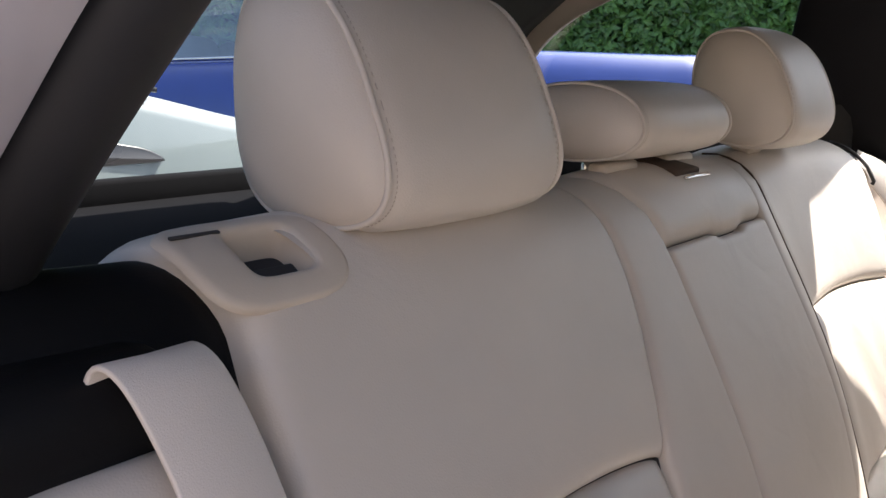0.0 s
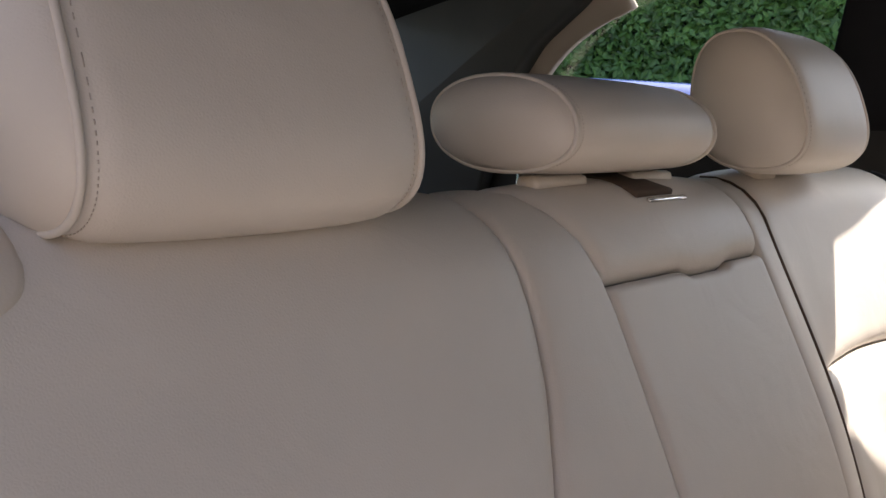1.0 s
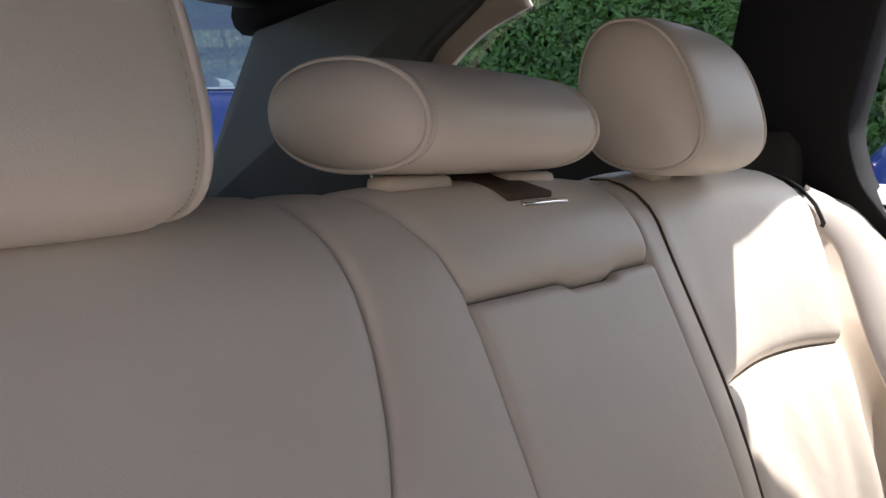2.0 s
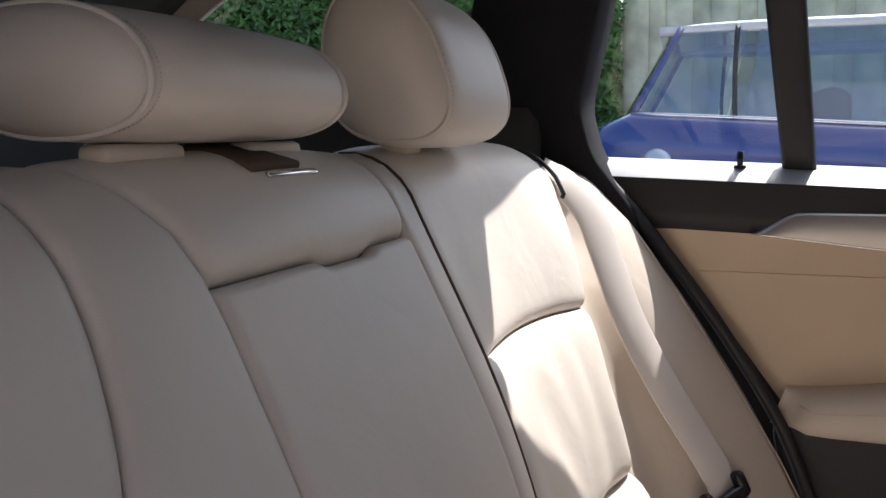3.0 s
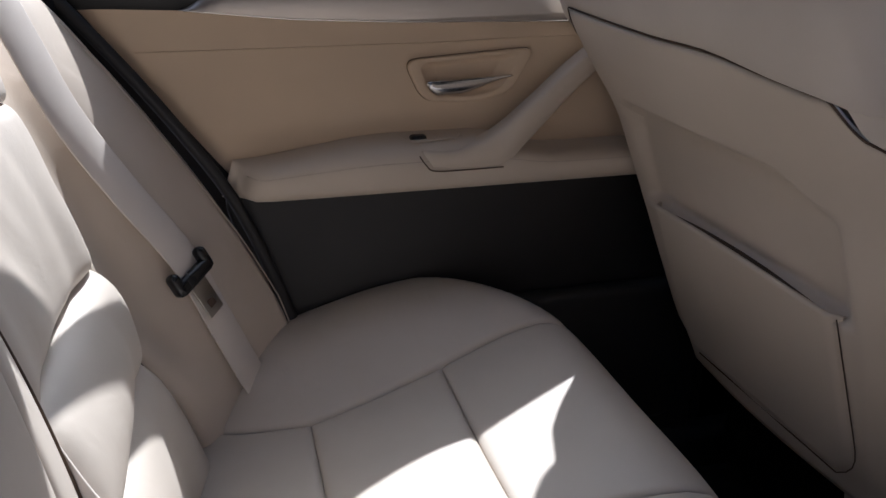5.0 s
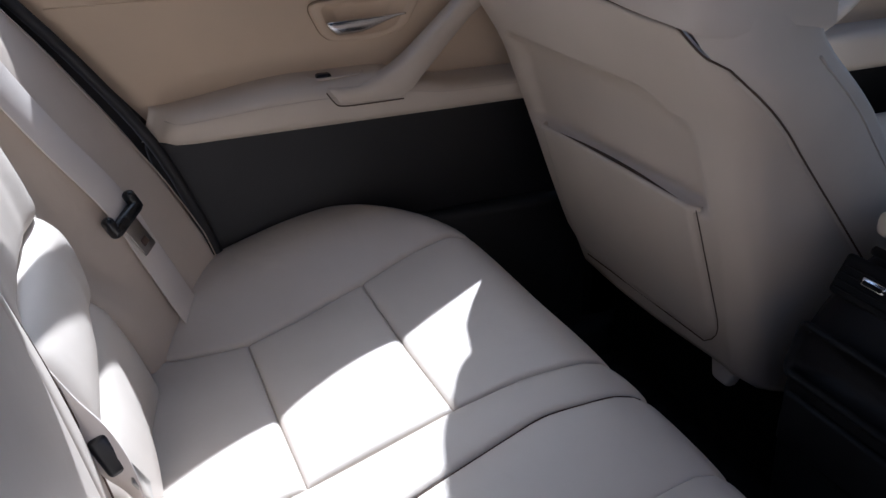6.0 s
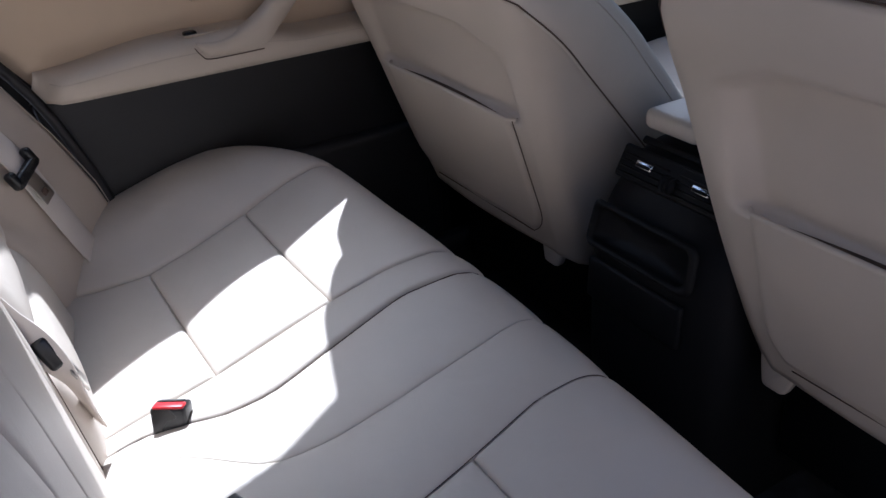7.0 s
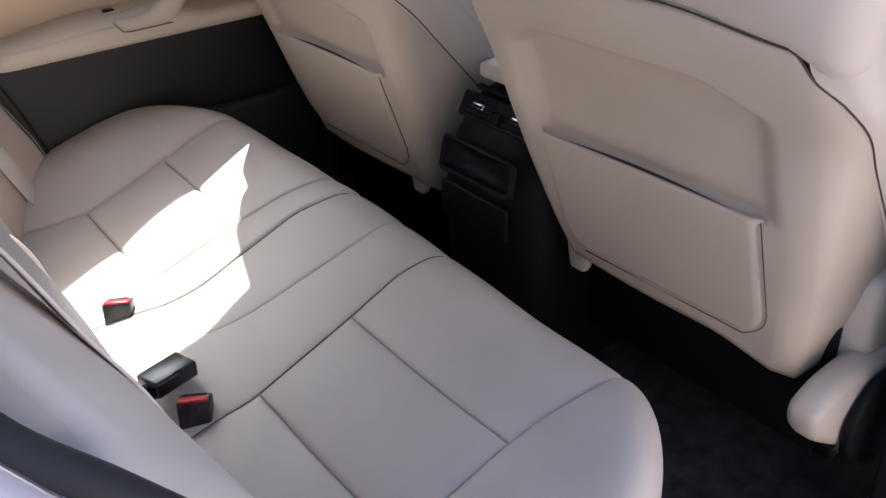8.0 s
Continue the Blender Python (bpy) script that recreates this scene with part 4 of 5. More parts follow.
# ---- belts and buckles ----
def far_belt():
    b = thing("seat_belt", "beige seat belt with a black tongue stop and steel tongue", "seat belt", (0.5, 0.5, 1.05), group="rear seat belts")
    pts = spline([(0.535, 0.522, 1.088), (0.545, 0.498, 1.072), (0.553, 0.470, 1.037), (0.546, 0.450, 0.991), (0.537, 0.419, 0.916), (0.546, 0.376, 0.834), (0.562, 0.322, 0.741), (0.568, 0.290, 0.66), (0.575, 0.260, 0.581), (0.58, 0.242, 0.54)], 50)
    part("webbing", ribbon(pts, lambda t: (0.80, -0.58, 0.0), 0.046, 0.0016), WEB, b)
    c = Vector((0.556, 0.316, 0.722))
    wd, dn = Vector((0.75, -0.58, 0.32)).normalized(), Vector((0.06, -0.40, -0.91))
    dn = (dn - wd * dn.dot(wd)).normalized()
    out = wd.cross(dn)
    out = out if out.x < 0 else -out
    m = Matrix((wd, dn, out)).transposed().to_4x4()
    bm = box(0, 0.004, 0.004, 0.060, 0.018, 0.014, 0.006, 3)
    box(-0.026, -0.003, 0.003, 0.014, 0.030, 0.016, 0.006, 3, None, bm)
    box(0.026, -0.003, 0.003, 0.014, 0.030, 0.016, 0.006, 3, None, bm)
    m.translation = c
    bm.transform(m)
    part("tongue_stop", bm, GLOSSY, b, "black plastic tongue stop")
    m = m.copy()
    m.translation = c + dn * 0.036 + out * 0.004
    bm = box(0, 0, 0, 0.026, 0.044, 0.002, 0.0008)
    bm.transform(m)
    part("tongue", bm, STEEL, b, "steel tongue")
    m2 = m.copy()
    m2.translation = c + dn * 0.043 + out * 0.0055
    bm = box(0, 0, 0, 0.011, 0.010, 0.001, 0.0004)
    bm.transform(m2)
    part("tongue_hole", bm, BROWN, b)
    part("slit", box(0.537, 0.530, 1.084, 0.052, 0.014, 0.026, 0.005), BLACK, b, "black belt slit")
far_belt()


def near_belt():
    b = thing("seat_belt", "pale beige seat belt coming out of a black opening", "seat belt", (-0.58, 0.5, 1.0), group="rear seat belts")
    pts = spline([(-0.558, 0.514, 1.050), (-0.558, 0.511, 1.073), (-0.5575, 0.502, 1.0835), (-0.555, 0.489, 1.077), (-0.550, 0.476, 1.052), (-0.546, 0.462, 1.018), (-0.540, 0.444, 0.97), (-0.536, 0.415, 0.90), (-0.533, 0.388, 0.80), (-0.53, 0.365, 0.68), (-0.525, 0.345, 0.56)], 60)
    part("webbing", ribbon(pts, lambda t: (1, 0.10, -0.04), 0.043, 0.0016), WEB, b)
    # black moulded bay round the belt outlet
    def bay(u, w):
        q, n = back(-0.500 - 0.142 * u, -0.010 + 0.175 * w)
        return q - n * (0.010 - 0.008 * u) + Vector((0, 0.010 * (1 - w), 0))
    bm, _ = grid_mesh(bay, np.linspace(0, 1, 10), np.linspace(0, 1, 18))
    r = bmesh.ops.extrude_face_region(bm, geom=bm.faces[:])
    for v in [g for g in r["geom"] if isinstance(g, bmesh.types.BMVert)]:
        v.co += Vector((0, 0.05, -0.08))
    box(-0.612, 0.540, 1.060, 0.155, 0.078, 0.048, 0.020, 4, None, bm)
    part("belt_bay", bm, CONSOLE, b, "black moulded belt outlet")
near_belt()


def centre_belt():
    b = thing("seat_belt", "beige seat belt with black tongue lying along the backrest gap", "seat belt", (0.2, 0.35, 0.8), group="rear seat belts")
    pts = spline([(0.180, 0.455, 0.84), (0.172, 0.424, 0.775), (0.154, 0.394, 0.72), (0.140, 0.374, 0.692), (0.128, 0.361, 0.662), (0.135, 0.350, 0.62), (0.160, 0.338, 0.555)], 30)
    part("webbing", ribbon(pts, lambda t: (0.25 + 0.75 * smooth(0.6, 0.9, t), 0.95 - 0.6 * smooth(0.6, 0.9, t), -0.1), 0.028, 0.0016), WEB, b)
    m = Matrix.Translation((0.134, 0.366, 0.676)) @ Matrix.Rotation(0.35, 4, "Y") @ Matrix.Rotation(-0.4, 4, "X")
    bm = box(0, 0, 0, 0.011, 0.019, 0.038, 0.005, 3)
    bm.transform(m)
    part("tongue_stop", bm, GLOSSY, b, "black plastic tongue stop")
    m = Matrix.Translation((0.133, 0.345, 0.640)) @ Matrix.Rotation(-0.35, 4, "Y") @ Matrix.Rotation(-0.3, 4, "X")
    bm = box(0, 0, 0, 0.022, 0.003, 0.040, 0.001, 1)
    bm.transform(m)
    part("tongue", bm, STEEL, b, "steel tongue")
centre_belt()


def buckle(at, turn, tip, label):
    b = thing("belt_buckle", label, "belt buckle", at, group="rear belt buckles")
    m = Matrix.Translation(at) @ Matrix.Rotation(turn, 4, "Z") @ Matrix.Rotation(tip, 4, "X")
    bm = box(0, 0, -0.010, 0.042, 0.028, 0.056, 0.004, 3)
    bm.transform(m)
    part("buckle_body", bm, GLOSSY, b, "black buckle body")
    bm = box(0, 0.0055, 0.0170, 0.037, 0.014, 0.006, 0.0018)
    bm.transform(m)
    part("button", bm, RED, b, "red release button")
    bm = box(0, -0.0070, 0.0180, 0.030, 0.005, 0.003, 0.001)
    bm.transform(m)
    part("tongue_slot", bm, SEAM, b)
    return b
buckle((0.138, 0.262, 0.538), radians(57), 0.22, "black belt buckle with red button in the far seat")
buckle((-0.145, 0.268, 0.537), radians(57), 0.22, "black belt buckle with red button beside the folded buckle")


def centre_buckle():
    b = thing("belt_buckle", "dark grey centre belt buckle lying flat on the cushion", "belt buckle", (-0.10, 0.28, 0.53), group="rear belt buckles")
    m = Matrix.Translation((-0.083, 0.275, 0.560)) @ Matrix.Rotation(radians(16), 4, "Z") @ Matrix.Rotation(radians(2), 4, "X")
    bm = box(0, 0, 0, 0.042, 0.066, 0.024, 0.004, 3)
    bm.transform(m)
    part("buckle_body", bm, GLOSSY, b)
    bm = box(-0.003, 0.055, -0.006, 0.028, 0.055, 0.012, 0.003)
    bm.transform(m)
    part("stalk", bm, GLOSSY, b)
centre_buckle()


# ---- front seats and console ----
HALF_W = curve1((0.40, 0.19), (0.52, 0.205), (0.58, 0.222), (0.67, 0.238), (0.77, 0.254), (0.85, 0.266), (0.92, 0.284), (1.0, 0.288), (1.05, 0.293), (1.15, 0.296))


def seat_back_y(z):
    return -0.268 + 0.33 * (z - 0.77) + 0.028 * smooth(0.86, 1.0, z) - 0.05 * smooth(1.05, 1.17, z)


def shell_depth(z):
    """How far the hard shell reaches forward along the seat's side."""
    g = 0.957 - z
    return 0.005 + 0.6 * (0.5 * (g + math.sqrt(g * g + 0.0006)))


def front_seat(cx, raised, crease, top0, label):
    sign = math.copysign(1, cx)
    st = thing("front_seat", label, "car seat", (cx, -0.55, 0.25), group="front seats")
    def side_x(hw, d, z):
        """Half width at the depth d behind the rear corner, which is rounder towards the top."""
        R = R_at(z)
        return hw - R + R * math.sqrt(max(0.0, 1 - (1 - min(d / R, 1.0)) ** 2))
    R_at = curve1((0.40, 0.028), (0.70, 0.034), (0.95, 0.052), (1.2, 0.052))
    def ring(q, z):
        """q: 0 in the middle of the back, 1 at the corner's start, 2 at its end, 3 at the front rim of the side."""
        hw = HALF_W(z)
        a, sg = abs(q), (1 if q >= 0 else -1)
        yb = seat_back_y(z)
        if a <= 1:
            x, y = a * (hw - R_at(z)), yb + 0.010 * (1 - a * a)
        else:
            d = shell_depth(z) * (a - 1) / 2
            x, y = side_x(hw, d, z), yb - d
        if a < 1.3:
            outer_far = 0.035 if sign > 0 and sg > 0 else 0.0
            inner = 1 - smooth(0.165 + outer_far, 0.207 + outer_far, x)
            edge_z = crease - 0.030 * smooth(0.11 + 2 * outer_far, 0.20 + outer_far, x)
            y -= 0.024 * inner * smooth(0.755, 0.768, z) * (1 - smooth(edge_z - 0.012, edge_z + 0.008, z))
            y -= 0.006 * inner * (1 - smooth(0.56, 0.60, z))
        return (cx + sg * x, y, z)
    qs = [-3, -2.6, -2.2] + list(np.linspace(-2, -1, 8)) + list(np.linspace(-0.97, -0.6, 18)) + list(np.linspace(-0.5, 0.5, 9)) + list(np.linspace(0.6, 0.97, 18)) + list(np.linspace(1, 2, 8)) + [2.2, 2.6, 3]
    def top_at(q):
        o = q * sign
        if o < 0:
            return top0 - 0.014 * smooth(0.3, 1.0, -o) - 0.032 * smooth(0.8, 2.4, -o)
        if sign > 0:
            return top0 + 0.006 * min(o, 1.0) - 0.034 * smooth(1.1, 2.6, o)
        return top0 - 0.020 * smooth(0.40, 1.1, o) - 0.036 * smooth(0.9, 2.6, o)
    zrow = [0, 0.02, 0.05] + list(np.linspace(0.08, 0.42, 8)) + list(np.linspace(0.43, 0.56, 14)) + list(np.linspace(0.59, 0.76, 6)) + list(np.linspace(0.765, 0.90, 24)) + [0.965, 0.985, 1.0]
    def fn(q, w):
        lo = 0.528 - 0.040 * (smooth(0.8, 1.6, -q) if sign > 0 else smooth(0.4, 1.3, -q))
        return ring(q, lo + (top_at(q) - lo) * w)
    bm, vv = grid_mesh(fn, qs, zrow)
    res = bmesh.ops.extrude_face_region(bm, geom=bm.faces[:])
    for v in [g for g in res["geom"] if isinstance(g, bmesh.types.BMVert)]:
        v.co.y -= 0.012
        v.co.x += (cx - v.co.x) * 0.05
    part("back_shell", bm, TRIM_PALE, st, "beige moulded seat back shell")
    # seat-back pocket: a bowed stiff panel, open along its top
    top_z = 0.762
    def pocket(u, w):
        z = 0.556 + (top_z - 0.556) * w
        half = 0.180 * (1 - 0.22 * max(0.0, 1 - w * 3.2) ** 2.6)
        xx = (2 * u - 1) * half
        edge = smooth(0, 0.035, min(u, 1 - u)) * smooth(0, 0.05, w)
        bow = 0.001 + 0.008 * math.sin(math.pi * u) ** 0.7 * (0.3 + 0.7 * w)
        return (cx + xx, seat_back_y(z) + 0.005 + bow * edge - 0.008 * (1 - edge), z + 0.006 * math.sin(math.pi * u) * w)
    bm, vv = grid_mesh(pocket, [0, 0.008, 0.018, 0.03, 0.05, 0.08] + list(np.linspace(0.12, 0.88, 16)) + [0.92, 0.95, 0.97, 0.982, 0.992, 1], [0, 0.012, 0.03, 0.05, 0.08] + list(np.linspace(0.14, 0.94, 14)) + [0.98, 1.0])
    rows_ = [vv[-1]]
    for dy, dz in ((-0.002, 0.002), (-0.005, 0.0015), (-0.010, -0.006), (-0.022, -0.03)):
        rows_.append([bm.verts.new(v.co + Vector((0, dy, dz))) for v in vv[-1]])
    for r1, r2 in zip(rows_, rows_[1:]):
        for k in range(len(r1) - 1):
            bm.faces.new((r1[k], r1[k + 1], r2[k + 1], r2[k]))
    pk = part("pocket", bm, TRIM_PALE, st, "beige seat-back pocket")
    # a dark ribbon paints the shade above the pocket's lip
    shade_line = [(cx + (2 * u - 1) * 0.166, seat_back_y(top_z) - 0.0120, top_z - 0.005 + 0.006 * math.sin(math.pi * u)) for u in np.linspace(0, 1, 16)]
    part("pocket_mouth_shade", ribbon(shade_line, lambda t: (0, 1, 0.1), 0.026, 0.0012), BROWN, pk, "dark strip painted as the shade in the pocket mouth")
    rim = [pocket(0.0, w) for w in np.linspace(1, 0.0, 16)]
    rim += [pocket(u, 0.0) for u in np.linspace(0.02, 1.0, 16)]
    part("pocket_edge", tube([Vector(q) + Vector((0, 0.0065, 0)) for q in rim], 0.0007, 6), BROWN, pk)
    # leather cover in front of the shell
    def cover(a, w):
        z = 0.46 + 0.535 * w
        hw, d0 = HALF_W(z), shell_depth(z) - 0.004
        total = shell_depth(z) + 0.15
        k = min(a, 1 - a)
        sg = 1 if a < 0.5 else -1
        if k < 0.3:
            t = k / 0.3
            d = d0 + (total - 0.05 - d0) * t
            x = side_x(hw, d, z) + (0.007 - 0.0045 * smooth(0.935, 0.965, z)) * math.sin(math.pi * t) ** 0.5 if d > 0 else hw - R_at(z)
        else:
            t = (k - 0.3) / 0.2 * math.pi / 2
            d = total - 0.05 + 0.05 * math.sin(t) ** 0.7 - 0.03 * smooth(0.6, 1.0, (k - 0.3) / 0.2)
            x = hw * math.cos(t) ** 0.5 if t < 1.57 else 0.0
        return (cx + sg * x, seat_back_y(z) - max(d, 0.001), z)
    bm, vv = grid_mesh(cover, list(np.linspace(0, 0.3, 9)) + list(np.linspace(0.32, 0.68, 21)) + list(np.linspace(0.7, 1, 9)), np.linspace(0, 1, 34))
    part("backrest_cover", bm, LEATHER, st, "beige leather backrest cover")
    # leather top of the backrest, above the shell's upper seam
    rows_top = [(1.004, 0.0), (1.007, 0.0), (1.013, 0.0), (1.025, 0.0), (1.04, 0.0), (1.055, 0.0), (1.068, 0.0), (1.078, 0.0005), (1.084, 0.002), (1.0875, 0.005), (1.0895, 0.010), (1.0905, 0.02), (1.0912, 0.04), (1.0918, 0.06)]
    def cap(q, j):
        z, ins = rows_top[j]
        w = j / 13
        hw = HALF_W(z)
        x, y, _ = ring(max(-1, min(1, q)), z)
        if abs(q) > 1:
            d = 0.15 * (abs(q) - 1) / 1.8
            x, y = cx + math.copysign(side_x(hw, d, z) + 0.007 * smooth(0.0, 0.02, d) * smooth(0.10, 0.5, w) - 0.004 * (j == 0), q), seat_back_y(z) - d
        bulge = 0.007 * math.sin(math.pi * min(1.0, w * 1.5)) ** 0.8
        drop = 1.0 - top_at(max(-1, min(1, q)))
        drop += (0.028 - drop) * smooth(1.0, 1.2, abs(q))
        corner_in = smooth(0.8, 1.6, abs(q))
        x -= math.copysign(min(ins, 0.06) * corner_in, q)
        y -= ins * (1 - smooth(1.2, 2.2, abs(q)))
        return (x, y + bulge * (1 - smooth(1.0, 2.0, abs(q))), z - drop * max(0.0, 1 - w * 1.6))
    bm, vv = grid_mesh(cap, list(np.linspace(-2.8, -1, 16)) + list(np.linspace(-0.9, 0.9, 15)) + list(np.linspace(1, 2.8, 16)), range(14))
    bm.faces.new(vv[-1])
    part("upper_cover", bm, LEATHER, st, "beige leather upper back")
    pts = [Vector(cap(q, 8)) + Vector((0, 0.0006, 0)) for q in np.linspace(-1.4, 1.4, 50)]
    part("top_seam", tube(pts, 0.0006, 6), BROWN, st)
    flank = lambda s2, z: (cx + s2 * (side_x(HALF_W(z), shell_depth(z), z) + 0.0022), seat_back_y(z) - shell_depth(z) - 0.001, z)
    pts = [flank(-1, z) for z in np.linspace(0.54, 0.945, 30)]
    pts += [Vector(ring(q, top_at(q) + 0.0025)) + Vector((0, 0.0005, 0)) for q in np.linspace(-2.4, 2.4, 60)]
    pts += [flank(1, z) for z in np.linspace(0.945, 0.54, 30)]
    part("seam", tube(pts, 0.0011, 6), BROWN, st)
    for s2 in (-1, 1):
        pts = [(cx + s2 * (HALF_W(z) + 0.001), seat_back_y(z) - shell_depth(z) - 0.098, z) for z in np.linspace(0.56, 0.95, 26)]
        part("piping", tube(pts, 0.0016, 6), LEATHER, st)
    # headrest on two posts
    for px in (-0.12, 0.12):
        part("headrest_post", tube([(cx + px, seat_back_y(1.14) - 0.05, 1.095), (cx + px, seat_back_y(1.14) - 0.062, 1.25)], 0.008, 12), CHROME, st, "chrome headrest post")
        part("post_collar", tube([(cx + px, seat_back_y(1.14) - 0.05, 1.086), (cx + px, seat_back_y(1.14) - 0.05, 1.100), (cx + px, seat_back_y(1.14) - 0.05, 1.105)], lambda t: 0.031 - 0.006 * t * t, 24), TRIM_PALE, st, "beige post collar")
    def hr(i, j):
        a, b = 2 * math.pi * i / 28, math.pi * (j / 14 - 0.5)
        sp = lambda v, k: math.copysign(abs(v) ** k, v)
        return (cx + 0.135 * sp(math.cos(b), 0.6) * sp(math.cos(a), 0.6), seat_back_y(1.14) - 0.075 + 0.05 * sp(math.cos(b), 0.6) * sp(math.sin(a), 0.7), 1.305 + 0.085 * sp(math.sin(b), 0.7))
    bm, _ = grid_mesh(hr, range(28), range(15), close_u=True)
    part("headrest", bm, LEATHER, st, "beige leather headrest")
    # seat cushion in two pads with side bolsters
    for y0, y1 in ((-0.46, -0.80), (-0.805, -1.10)):
        bm = bmesh.new()
        def cu(a, w):
            ang = 2 * math.pi * a
            sp = lambda v, k: math.copysign(abs(v) ** k, v)
            e = math.sin(math.pi * min(max(w, 0.0), 1.0)) ** 0.25 if 0 < w < 1 else 0.0
            x = cx + 0.255 * sp(math.cos(ang), 0.45) * (0.94 + 0.06 * e)
            z = 0.53 + (0.055 + 0.025 * e) * sp(math.sin(ang), 0.6) * (1.0 if math.sin(ang) > 0 else 1.9) + 0.05 * (-(y0 + (y1 - y0) * w) - 0.46) + 0.065 * (abs(x - cx) / 0.255) ** 3 * (math.sin(ang) > 0)
            return (x, y0 + (y1 - y0) * w, z)
        _, vv = grid_mesh(cu, np.linspace(0, 1, 41)[:-1], [0, 0.02, 0.06, 0.12, 0.25, 0.5, 0.75, 0.88, 0.94, 0.98, 1.0], bm, close_u=True)
        bm.faces.new(vv[0])
        bm.faces.new(vv[-1])
        part("seat_cushion", bm, LEATHER, st, "beige leather seat cushion")
    # hinge cover, bracket and rails
    if sign < 0:
        bm = slab(rounded([(-0.318, 0.498), (-0.330, 0.455), (-0.38, 0.415), (-0.45, 0.372), (-0.54, 0.36), (-0.60, 0.41), (-0.59, 0.475), (-0.52, 0.507), (-0.43, 0.524), (-0.36, 0.520)], 0.025), 0.046, "x", cx + sign * 0.222 - (0.046 if sign < 0 else 0.0), 0.014)
        part("hinge_cover", bm, TRIM_PALE, st, "beige moulded hinge cover")
        # black rounded plate outside the hinge cover
        part("side_plate", slab(rounded([(-0.43, 0.505), (-0.385, 0.45), (-0.40, 0.39), (-0.47, 0.34), (-0.95, 0.34), (-0.95, 0.50)], 0.03), 0.016, "x", cx + sign * 0.222 - 0.064, 0.005), CONSOLE, st, "black plate on the seat's outer side")
    part("seat_base", box(cx, -0.45, 0.44, 0.43, 0.02, 0.22, 0.006), CONSOLE, st, "black seat base cover")
    for s2 in (-1, 1):
        part("rail", box(cx + s2 * 0.19, -0.78, 0.265, 0.04, 0.50, 0.030, 0.006), BLACK, st, "black seat rail")
        part("rail_foot", box(cx + s2 * 0.19, -0.74, 0.36, 0.03, 0.08, 0.18, 0.01), BLACK, st)
    bm = slab(rounded([(-0.045, 0.025), (0.040, 0.020), (0.036, -0.020), (0.030, -0.052), (-0.002, -0.052), (-0.016, -0.020)], 0.008), 0.016, "y", 0, 0.005)
    bm.transform(Matrix.Translation((cx - sign * 0.165, seat_back_y(0.54) - 0.03, 0.545)))
    part("hinge_bracket", bm, TRIM_PALE, st, "beige hinge bracket")
    if sign < 0:
        # the driver's backrest tapers towards the console at shoulder height
        for ob in st.children:
            if ob.name.startswith(("back_shell", "backrest_cover", "upper_cover", "top_seam", "seam", "piping")):
                for v in ob.data.vertices:
                    if v.co.x > 0:
                        v.co.x *= 1 - 0.14 * smooth(0.84, 1.02, v.co.z + 0.25)
    st.location.z += raised
    return st

front_seat(0.370, 0.0, 0.893, 0.996, "beige leather front seat with a stiff back pocket, beside the console")
front_seat(-0.386, 0.022, 0.934, 1.016, "beige leather front seat with back pocket, by the open door")


